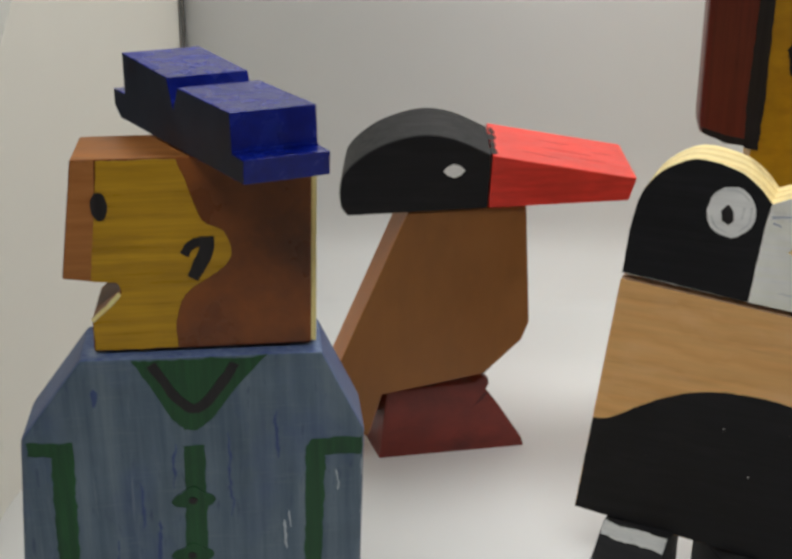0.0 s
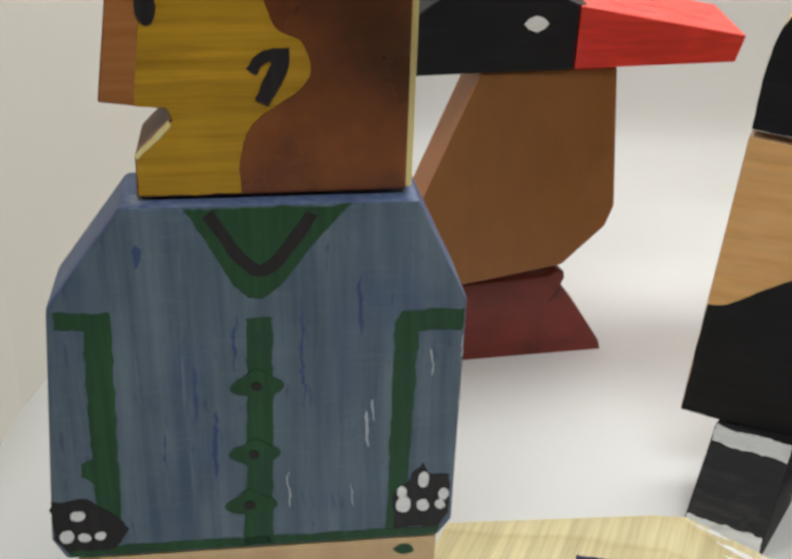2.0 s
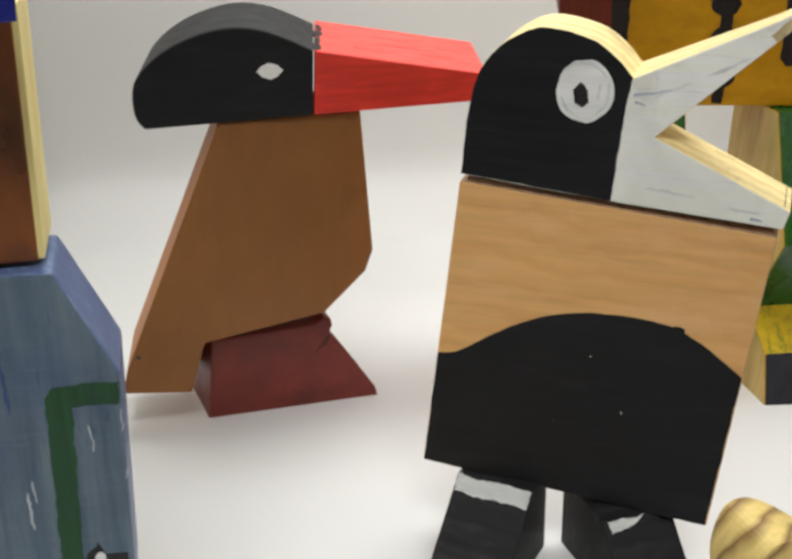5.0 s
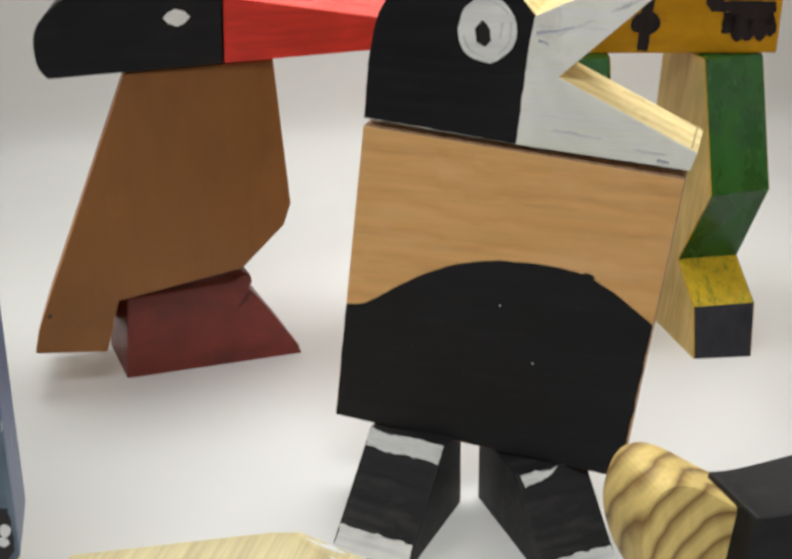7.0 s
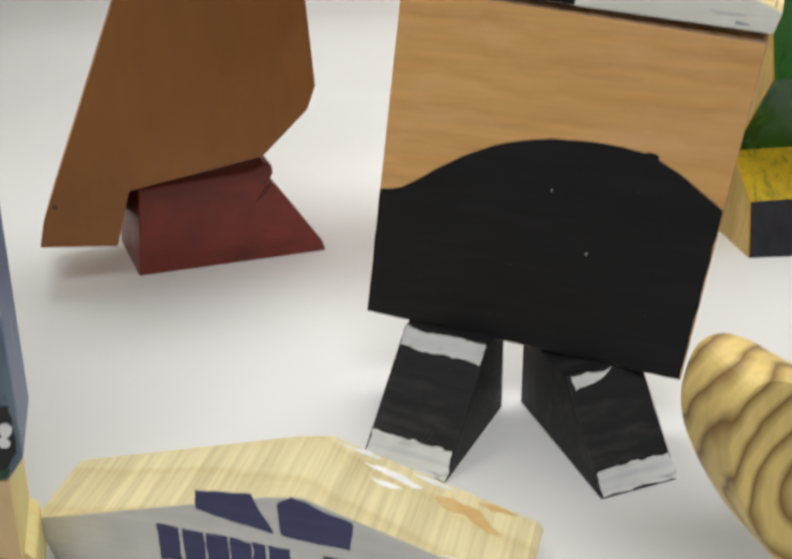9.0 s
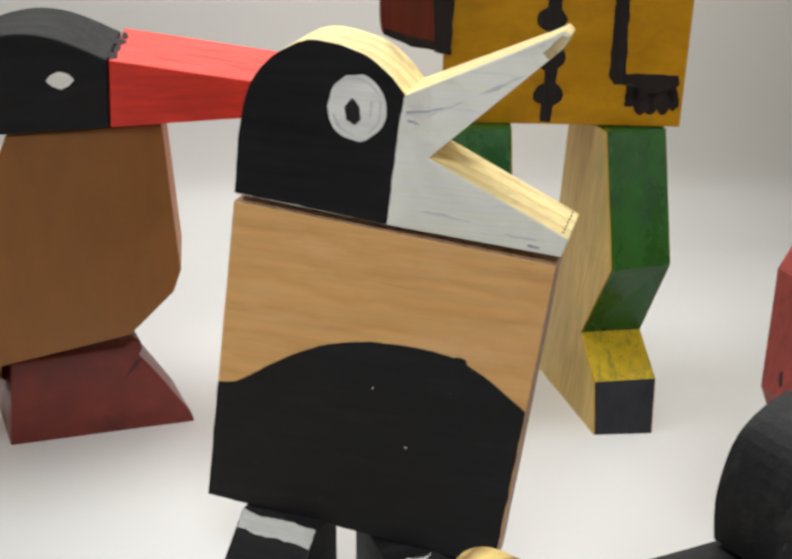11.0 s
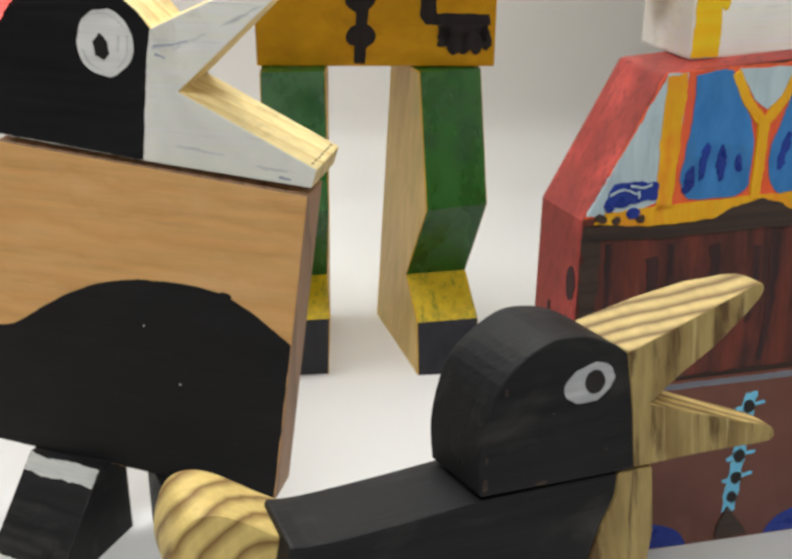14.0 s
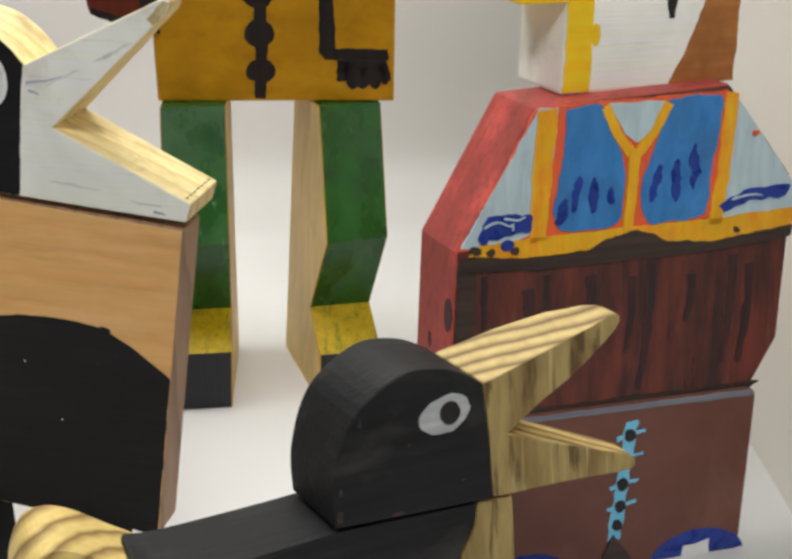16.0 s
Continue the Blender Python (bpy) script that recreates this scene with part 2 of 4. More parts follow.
M_DENIMEDGE = paint("blue_edge_paint", lin(64, 80, 122, K), lin(96, 112, 142, K), VERT, 0.4, 30, 0.3, lin(40, 50, 112, K), 0.66, 0.4, [(lin(140, 152, 166, K), (90, 90, 60), 0.6, 0.76, 0.7)])
M_GREEN = paint("green_paint", lin(22, 58, 34, K), lin(31, 73, 42, K), VERT, 0.4, 40, 0.3, None, 0.7, 0.4, [(lin(20, 44, 34, K), (90, 90, 50), 0.55, 0.75, 0.7)])
M_FACE = paint("ochre_face_paint", lin(150, 112, 14, K), lin(172, 131, 26, K), HORI, 0.32, 30, 0.5, lin(112, 78, 14, K), 0.72, 0.4, [(lin(128, 92, 14, K), (26, 300, 300), 0.52, 0.72, 0.7), (lin(188, 150, 60, K), (20, 500, 500), 0.66, 0.8, 0.7)])
M_HAIR = paint("chestnut_stain", lin(90, 45, 14, K), lin(122, 66, 22, K), (40, 40, 40), 0.3, 22, 0.2, None, 0.7, 0.5, [(lin(50, 25, 10, K), (38, 38, 30), 0.5, 0.72, 0.8)])
M_TAN = paint("tan_stain", lin(138, 84, 38, K), lin(158, 102, 54, K), (30, 300, 300), 0.42, 22, 0.2, None, 0.7, 0.4, [(lin(116, 70, 32, K), (60, 60, 40), 0.52, 0.72, 0.7)])
M_CREAM = paint("cream_edge", lin(215, 190, 125, K), lin(226, 206, 148, K), VERT, 0.5, 22, 0.2)
M_SKIN = paint("beige_cloth_paint", lin(184, 154, 116, K), lin(196, 168, 126, K), (90, 90, 30), 0.5, 20, 0.2)
M_YELLOW = paint("mustard_paint", lin(166, 120, 12, K), lin(184, 137, 18, K), (50, 50, 90), 0.35, 26, 0.25, None, 0.7, 0.4, [(lin(142, 98, 10, K), (45, 45, 70), 0.52, 0.74, 0.7)])
M_LEGSIDE = paint("leg_side_wood", lin(172, 146, 84, K), lin(192, 168, 112, K), VERT, 0.45, 26, 0.2, None, 0.7, 0.4, [(lin(140, 136, 70, K), (50, 50, 30), 0.54, 0.74, 0.6)])
M_LEGGREEN = paint("leg_green_paint", lin(17, 66, 17, K), lin(26, 80, 24, K), (90, 90, 40), 0.28, 30, 0.4, None, 0.72, 0.5, [(lin(15, 50, 30, K), (60, 60, 60), 0.5, 0.72, 0.8), (lin(96, 142, 92, K), (300, 300, 40), 0.65, 0.74, 0.6)])
M_SOCK = paint("sock_yellow_paint", lin(146, 122, 8, K), lin(164, 138, 14, K), (260, 260, 60), 0.5, 60, 0.35, lin(64, 92, 24, K), 0.55, 0.25, [(lin(60, 86, 20, K), (300, 60, 60), 0.56, 0.68, 0.7)])
M_SHOE = paint("navy_black_paint", lin(26, 28, 34, K), lin(36, 38, 44, K), VERT, 0.45, 40, 0.1)
M_SLEEVE = paint("dark_red_sleeve", lin(86, 32, 22, K), lin(100, 38, 26, K), VERT, 0.35, 26, 0.15)
M_PINKRED = paint("scraped_red_paint", lin(172, 70, 66, K), lin(184, 80, 74, K), (60, 60, 60), 0.5, 60, 0.3, None, 0.52, 0.3, [(lin(128, 59, 54, K), (40, 60, 40), 0.37, 0.55, 0.75), (lin(104, 52, 48, K), (520, 520, 160), 0.5, 0.64, 0.5)])
M_ORANGE = paint("orange_red_paint", lin(204, 80, 46, K), lin(216, 96, 54, K), VERT, 0.4, 50, 0.2, None, 0.7, 0.4, [(lin(196, 66, 60, K), (70, 70, 40), 0.5, 0.7, 0.8)])
M_GOLD = paint("golden_yellow_paint", lin(208, 146, 20, K), lin(222, 164, 34, K), VERT, 0.35, 50, 0.3, None, 0.7, 0.4, [(lin(206, 108, 34, K), (80, 80, 40), 0.52, 0.72, 0.8), (lin(160, 128, 24, K), (60, 60, 30), 0.6, 0.75, 0.6)])
M_SKY = paint("sky_blue_paint", lin(38, 104, 166, K), lin(54, 118, 178, K), (200, 200, 80), 0.35, 40, 0.3, None, 0.7, 0.4, [(lin(44, 92, 140, K), (70, 70, 50), 0.5, 0.72, 0.8)])
M_PALEBLUE = paint("pale_blue_paint", lin(156, 176, 186, K), lin(172, 188, 196, K), VERT, 0.45, 30, 0.3, None, 0.7, 0.4, [(lin(130, 146, 158, K), (120, 120, 40), 0.55, 0.75, 0.7)])
M_ROYAL = paint("royal_blue_paint", lin(16, 40, 118, K), lin(28, 56, 142, K), (200, 200, 200), 0.3, 60, 0.4, lin(70, 110, 170, K), 0.74)
M_SKIRT = paint("dark_brown_red_paint", lin(80, 40, 34, K), lin(108, 51, 43, K), (200, 200, 9), 0.35, 30, 0.35, None, 0.62, 0.4, [(lin(40, 29, 30, K), (110, 110, 12), 0.42, 0.62, 0.85), (lin(120, 100, 92, K), (330, 330, 20), 0.66, 0.78, 0.5), (lin(34, 26, 27, K), (24, 24, 24), 0.5, 0.7, 0.7)])
M_INKRED = paint("blue_black_streak", lin(38, 29, 34, K), lin(62, 36, 36, K), (300, 300, 20), 0.4, 60, 0.3)
M_MAHOG = paint("mahogany_paint", lin(96, 59, 51, K), lin(104, 66, 57, K), (60, 60, 60), 0.45, 20, 0.2, None, 0.7, 0.4, [(lin(118, 82, 72, K), (50, 50, 25), 0.56, 0.75, 0.6)])
M_GREYLINE = paint("grey_blue_edge", lin(96, 100, 112, K), lin(120, 122, 132, K), HORI, 0.5, 40, 0.2)
M_CYAN = paint("light_blue_trim", lin(96, 172, 214, K), lin(112, 186, 224, K), VERT, 0.4, 40, 0.2)
M_COCOA = paint("cocoa_paint", lin(44, 35, 33, K), lin(64, 50, 44, K), HORI, 0.4, 50, 0.2)
M_GREYFACE = paint("grey_board_paint", lin(176, 174, 171, K), lin(186, 184, 180, K), HORI, 0.5, 30, 0.2, None, 0.7, 0.4, [(lin(146, 144, 142, K), (30, 60, 60), 0.54, 0.76, 0.5)])
M_NAVY = paint("navy_ink", lin(44, 46, 80, K), lin(56, 58, 92, K), HORI, 0.5, 60, 0.2)
M_YHAT = paint("yellow_hat_paint", lin(222, 168, 14, K), lin(232, 184, 34, K), HORI, 0.35, 30, 0.2)
M_STAINORANGE = paint("orange_wood_stain", lin(200, 164, 106, K * 0.8), lin(208, 180, 126, K * 0.8), (120, 120, 120), 0.5, 60, 0.3)


# ---- shaping ----
def rough_edge(pts, step=2.0, amp=0.25, seed=0.0):
    """The outline with points every step millimetres, waved by amp like a hand-painted edge."""
    out, n = [], len(pts)
    for i in range(n):
        a, b = Vector(pts[i]), Vector(pts[(i + 1) % n])
        k = max(1, int((b - a).length / step))
        for j in range(k):
            p = a.lerp(b, j / k)
            wave = [amp * (noise.noise((p.x * 0.21, p.y * 0.21, seed + k)) + 0.7 * noise.noise((p.x * 0.9, p.y * 0.9, seed + k))) for k in (0, 7.3)]
            out.append((p.x + wave[0], p.y + wave[1]))
    return out


def curve_through(pts, n=6):
    """A smooth open curve through the points."""
    out = []
    for i in range(len(pts) - 1):
        p0, p1, p2, p3 = (Vector(pts[min(max(j, 0), len(pts) - 1)]) for j in (i - 1, i, i + 1, i + 2))
        for k in range(n):
            t = k / n
            q = 0.5 * (2 * p1 + (p2 - p0) * t + (2 * p0 - 5 * p1 + 4 * p2 - p3) * t * t + (3 * p1 - p0 - 3 * p2 + p3) * t ** 3)
            out.append((q.x, q.y))
    return out + [tuple(pts[-1])]


def oval(cx, cy, rx, ry, n=20, turn=0.0):
    c, s = math.cos(radians(turn)), math.sin(radians(turn))
    return [(cx + rx * math.cos(a) * c - ry * math.sin(a) * s, cy + rx * math.cos(a) * s + ry * math.sin(a) * c) for a in (2 * math.pi * i / n for i in range(n))]


def brush(pts, width, taper=0.0):
    """The outline of a brush stroke along the points."""
    left, right, n = [], [], len(pts)
    for i, p in enumerate(pts):
        a, b = Vector(pts[max(0, i - 1)]), Vector(pts[min(n - 1, i + 1)])
        t = (b - a).normalized()
        w = 0.5 * width * (1 - taper * i / max(1, n - 1))
        left.append((p[0] - t.y * w, p[1] + t.x * w))
        right.append((p[0] + t.y * w, p[1] - t.x * w))
    return left + right[::-1]


def board(bm, pts, d0, d1, bevel=0.8, front=0, side=None, back=None):
    """Adds to bm a board sawn to an outline (u, v in millimetres) from depth d0 to d1, with eased edges."""
    t = bmesh.new()
    area = sum(p[0] * q[1] - q[0] * p[1] for p, q in zip(pts, pts[1:] + pts[:1]))
    if area < 0:
        pts = pts[::-1]
    vs = [t.verts.new((u / 1000, d0 / 1000, v / 1000)) for u, v in pts]
    ws = [t.verts.new((u / 1000, d1 / 1000, v / 1000)) for u, v in pts]
    t.faces.new(vs)
    t.faces.new(ws[::-1])
    n = len(pts)
    for i in range(n):
        t.faces.new((vs[i], ws[i], ws[(i + 1) % n], vs[(i + 1) % n]))
    bmesh.ops.recalc_face_normals(t, faces=t.faces)
    if bevel:
        t.normal_update()
        sharp = [e for e in t.edges if len(e.link_faces) == 2 and e.calc_face_angle(0) > radians(28)]
        bmesh.ops.bevel(t, geom=sharp, offset=bevel / 1000, segments=2, profile=0.6, affect="EDGES", clamp_overlap=True)
    t.normal_update()
    side = front if side is None else side
    back = side if back is None else back
    for f in t.faces:
        y = f.normal.y
        f.material_index = front if y < -0.72 else back if y > 0.72 else side
        f.smooth = False
    merge(bm, t)


def rake(k):
    """Shifts sideways with depth: for blocks whose ends are cut on the skew."""
    return Matrix(((1, k, 0, 0), (0, 1, 0, 0), (0, 0, 1, 0), (0, 0, 0, 1)))


def merge(bm, t):
    me = bpy.data.meshes.new("temp")
    t.to_mesh(me)
    t.free()
    bm.from_mesh(me)
    bpy.data.meshes.remove(me)


def daub(bm, pts, d, level=1, mat=0, wave=0.25, step=2.0, seed=0.0):
    """Adds a coat of paint, a third of a millimetre thick, on a face that lies at depth d."""
    pts = rough_edge(pts, min(step, 1.2), wave, seed) if wave else pts
    board(bm, pts, d - 0.16 * level, d + 0.3, 0.0, mat)


def daub_on(bm, pts, origin, along, wide, mat=0, wave=0.25, seed=0.0, level=1):
    """Adds a coat of paint on any plane: pts in millimetres along the two directions from the origin."""
    a, w = Vector(along).normalized(), Vector(wide).normalized()
    n = a.cross(w)
    if n.z < 0:
        n = -n
    t = bmesh.new()
    daub(t, pts, 0, level, mat, wave, 1.0, seed)
    t.transform(Matrix(((a.x, -n.x, w.x, origin[0] / 1000), (a.y, -n.y, w.y, origin[1] / 1000), (a.z, -n.z, w.z, origin[2] / 1000), (0, 0, 0, 1))))
    bmesh.ops.recalc_face_normals(t, faces=t.faces)
    merge(bm, t)


def sawn(bm, profile, u0, u1, bevel=0.8, mats=None, default=0, sides=None):
    """Adds a block whose side view is profile (d, v), as wide as u0 to u1. mats: material by segment number of the profile."""
    t = bmesh.new()
    a = [t.verts.new((u0 / 1000, d / 1000, v / 1000)) for d, v in profile]
    b = [t.verts.new((u1 / 1000, d / 1000, v / 1000)) for d, v in profile]
    n = len(profile)
    fa, fb = t.faces.new(a), t.faces.new(b[::-1])
    fa.material_index = fb.material_index = default if sides is None else sides
    for i in range(n):
        f = t.faces.new((a[i], b[i], b[(i + 1) % n], a[(i + 1) % n]))
        f.material_index = (mats or {}).get(i, default)
    bmesh.ops.recalc_face_normals(t, faces=t.faces)
    if bevel:
        bmesh.ops.bevel(t, geom=t.edges[:], offset=bevel / 1000, segments=2, profile=0.6, affect="EDGES", clamp_overlap=True)
    merge(bm, t)


SLOPE = {}


def part(name, bm, mats, parent=None, label="", m=None):
    """Links a bmesh as one mesh object, under a thing or a part if there is one."""
    top = parent
    while top and top.parent:
        top = top.parent
    if top and m is None and "label" in top:
        s, c = SLOPE.get(top.name.split(".")[0] + top["label"], (0.0, 1.0))
        bm.transform(Matrix(((1, 0, 0, 0), (0, 1, s, 0), (0, 0, c, 0), (0, 0, 0, 1))))
    me = bpy.data.meshes.new(name)
    bm.to_mesh(me)
    bm.free()
    for x in (mats if isinstance(mats, (list, tuple)) else [mats]):
        me.materials.append(x)
    ob = new(name, me)
    if parent:
        ob.parent = parent
    if m is not None:
        ob.matrix_basis = m
    if label:
        tagged(ob, label)
    return ob


def box(bm, x0, x1, y0, y1, z0, z1, bevel=0.0):
    t = bmesh.new()
    bmesh.ops.create_cube(t, size=1.0, matrix=Matrix.LocRotScale(((x0 + x1) / 2, (y0 + y1) / 2, (z0 + z1) / 2), None, (x1 - x0, y1 - y0, z1 - z0)))
    if bevel:
        bmesh.ops.bevel(t, geom=t.edges[:], offset=bevel, segments=2, affect="EDGES")
    merge(bm, t)


def boxed(name, mat, label, category, dims, kind="structure", bevel=0.0):
    bm = bmesh.new()
    box(bm, *dims, bevel)
    return tagged(part(name, bm, mat), label, category, "", kind)


# ---- the photo tent ----
LEFT, RIGHT, BACK, TOP = -0.054, 0.522, 0.965, 0.63
bm = bmesh.new()
GROUND = -0.0022
# flat sheet, a fold, a short slope, then the upright backdrop
section = [(0.05, GROUND), (0.66, GROUND), (0.88, GROUND), (0.896, GROUND), (0.902, GROUND + 0.001), (0.907, GROUND + 0.0035), (0.913, GROUND + 0.008), (0.928, GROUND + 0.021), (0.934, GROUND + 0.027), (0.938, GROUND + 0.034), (0.941, GROUND + 0.045), (0.946, 0.09), (0.955, 0.18), (BACK, 0.3)]
rows = []
for y, z in section:
    rows.append([bm.verts.new((x, y, z)) for x in (LEFT + max(0.0, (y - 0.66) * 0.105) - 0.002, RIGHT + 0.004 + (y - 0.63) * 0.08)])
for p, q in zip(rows, rows[1:]):
    f = bm.faces.new((p[0], p[1], q[1], q[0]))
    f.smooth = True
bmesh.ops.recalc_face_normals(bm, faces=bm.faces)
bmesh.ops.solidify(bm, geom=bm.faces[:], thickness=0.0015)
tagged(part("floor", bm, M_SHEET), "white paper sheet curving up into the backdrop of the tent", "backdrop", "", "structure")

def side_wall(name, outline, m, label):
    """A fabric wall panel, 6 mm thick, from its outline (y, z)."""
    bm = bmesh.new()
    a, c = ([bm.verts.new((x, y, z)) for y, z in outline] for x in (-0.006, 0))
    bm.faces.new(a)
    bm.faces.new(c[::-1])
    for k in range(len(a)):
        bm.faces.new((a[k], c[k], c[(k + 1) % len(a)], a[(k + 1) % len(a)]))
    bmesh.ops.recalc_face_normals(bm, faces=bm.faces)
    tagged(part(name, bm, M_SIDE, None, "", m), label, "wall", "", "structure")


side_wall("wall_left", [(-0.17, -0.0045), (0, -0.0045), (0, 0.160)], pose(LEFT, 0.66, 0), "cream fabric side wall with a slanting front edge")
side_wall("wall_left_rear", [(0, -0.0045), (0.325, -0.0045), (0.325, 0.472), (0, 0.160)], pose(LEFT, 0.66, 0, 0, 0, -6.0), "cream fabric side wall of the tent, toed in")
bm = bmesh.new()
box(bm, 0, 0.006, -0.27, 0.36, -0.0045, TOP)
tagged(part("wall_right", bm, M_SIDE, None, "", pose(RIGHT, 0.63, 0, 0, 0, -4.57)), "cream fabric side wall of the photo tent", "wall", "", "structure")
boxed("wall_back", M_SIDE, "outer back panel of the photo tent", "wall", (LEFT, RIGHT + 0.04, BACK + 0.004, BACK + 0.01, -0.0045, TOP))
boxed("ceiling", M_SHEET, "white roof panel of the photo tent", "ceiling", (LEFT - 0.006, RIGHT + 0.04, 0.36, BACK + 0.012, TOP + 0.002, TOP + 0.008))
bm = bmesh.new()
box(bm, 0, 0.002, -0.003, 0, 0, 0.26)
tagged(part("trim", bm, M_SEAM, None, "", pose(LEFT + 0.0322, 0.9432, 0.06, -4.8)), "dark seam in the back corner of the tent", "seam", "", "structure")

# ---- the room round it, out of view ----
table = new("table")
tagged(table, "plain wooden table that carries the photo tent", "table")
bm = bmesh.new()
box(bm, -0.45, 0.95, -0.15, 1.3, -0.04, -0.006, 0.003)
part("tabletop", bm, M_TABLE, table, "", Matrix())
for x, y in ((-0.4, -0.1), (0.9, -0.1), (-0.4, 1.25), (0.9, 1.25)):
    bm = bmesh.new()
    box(bm, x - 0.03, x + 0.03, y - 0.03, y + 0.03, -0.75, -0.04, 0.003)
    part("leg", bm, M_TABLE, table, "", Matrix())
boxed("room_floor", M_ROOM, "plain floor of the room", "floor", (-2, 2.4, -2.2, 2.2, -0.8, -0.75))
boxed("room_ceiling", M_ROOM, "plain ceiling of the room", "ceiling", (-2, 2.4, -2.2, 2.2, 1.8, 1.85))
# the first, left wall is made up as a dark ground beyond the tent
for i, dims in enumerate(((-2.05, -2, -2.2, 2.2, -0.75, 1.8), (2.4, 2.45, -2.2, 2.2, -0.75, 1.8), (-2, 2.4, -2.25, -2.2, -0.75, 1.8), (-2, 2.4, 2.2, 2.25, -0.75, 1.8))):
    boxed("room_wall_%d" % (i + 1), M_ROOM if i else M_DARKBEYOND, "plain plaster wall of the room" if i else "dark brown panelled wall of the room", "wall", dims)


def thing(name, x, y, yaw, label, category, z=0.0, lean=0.0):
    ob = new(name)
    ob.empty_display_size = 0.02
    ob.matrix_basis = pose(x, y, z, 0, 0, yaw)
    SLOPE[name + label] = (math.sin(radians(lean)), math.cos(radians(lean)))
    return tagged(ob, label, category)


# ---- brown bird with a red beak ----
def red_beaked_bird():
    b = thing("wooden_bird", 0.1669, 0.7072, 9, "brown wooden bird with black head and long red beak", "toy bird")
    RAKE = rake(0.13)
    bm = bmesh.new()
    dome = curve_through([(-63.8, 131.2), (-67.0, 137), (-66.2, 149), (-58, 158), (-46.0, 164.5), (-30.3, 168), (-15.5, 165.7), (1.4, 157.6)], 4)
    board(bm, dome + [(0.1, 132.4)], 0, 47, 0.9)
    bm.transform(RAKE)
    head = part("head", bm, M_BLACK, b, "matt black painted head")
    bm = bmesh.new()
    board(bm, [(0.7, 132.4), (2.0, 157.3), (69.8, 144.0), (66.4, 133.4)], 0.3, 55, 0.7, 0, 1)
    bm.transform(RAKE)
    beak = part("beak", bm, [M_RED, M_REDLIT], b, "long tapering red beak")
    bm = bmesh.new()
    for i, (u, w, h) in enumerate(((0.6, 8, 1.8), (1.2, 19, 1.3), (0.8, 30, 2.2), (1.6, 41, 1.2))):
        daub_on(bm, oval(u, w, h, 5.5, 14), (2.0, 0, 157.3), (67.8, 0, -13.3), (0, 1, 0), 0, 0.7, i, 0.8)
    bm.transform(RAKE)
    part("paint_smear", bm, M_BLACK, beak, "black paint run over the red")
    bm = bmesh.new()
    for i, (u, w, h) in enumerate(((24, 14, 9), (38, 26, 12), (50, 18, 7), (33, 38, 8), (56, 32, 6))):
        daub_on(bm, oval(u, w, h, 0.7, 14, 4 * i - 8), (2.0, 0, 157.3), (67.8, 0, -13.3), (0, 1, 0), 0, 0.8, i + 9, 0.5)
    bm.transform(RAKE)
    part("brush_mark", bm, M_RED, beak, "darker red brush marks")
    bm = bmesh.new()
    daub(bm, [(-20.2, 150.8), (-18.6, 152.8), (-15.4, 153.9), (-12.2, 153), (-10.4, 150.9), (-12.4, 148.6), (-15.4, 147.4), (-18.4, 148.6)], 0, 2, 0, 0.3, 0.6)
    part("eye", bm, M_WHITE, head, "small white painted eye")
    bm = bmesh.new()
    board(bm, [(-36.6, 131.4), (19.2, 131.4), (22.8, 72), (19.4, 63), (1.6, 46.4), (-49, 38.8), (-55.8, 16.8), (-83.8, 20.4), (-81, 31)], 3, 40, 1.0, 0, 1)
    bm.transform(RAKE)
    body = part("body", bm, [M_BROWN, M_BROWNLIT], b, "brown stained body with a straight sloping back", pose(0, 0, 0, 0, 0, 3))
    bm = bmesh.new()
    daub(bm, oval(-75.6, 36.2, 0.9, 1.1, 10), 3, 1, 0, 0.3, 0.6)
    part("knot_mark", bm, M_COCOA, body, "tiny dark knot")
    bm = bmesh.new()
    toe = curve_through([(72.8, 3.5), (60, 24), (53.4, 33)], 3)
    board(bm, [(-0.7, -2.2), (74.4, -2.2)] + toe + [(54.9, 36.0), (54.4, 39.4), (51.4, 40.6), (47, 38.0), (3.4, 35.8)], 0, 34, 1.0)
    bm.transform(rake(-0.14))
    foot = part("foot_block", bm, M_MAROON, b, "dull red wedge-shaped foot block", b.matrix_basis.inverted() @ pose(0.1174, 0.7076, 0, 0, 0, 12.4))
    bm = bmesh.new()
    daub(bm, [(46.4, 23.5), (51.5, 30.6), (54.2, 31.6), (51.6, 27.6), (48.6, 25.6)], 0, 1, 0, 0.5, 1.0)
    part("gouge", bm, M_DARKMAROON, foot, "dark gouge in the paint")


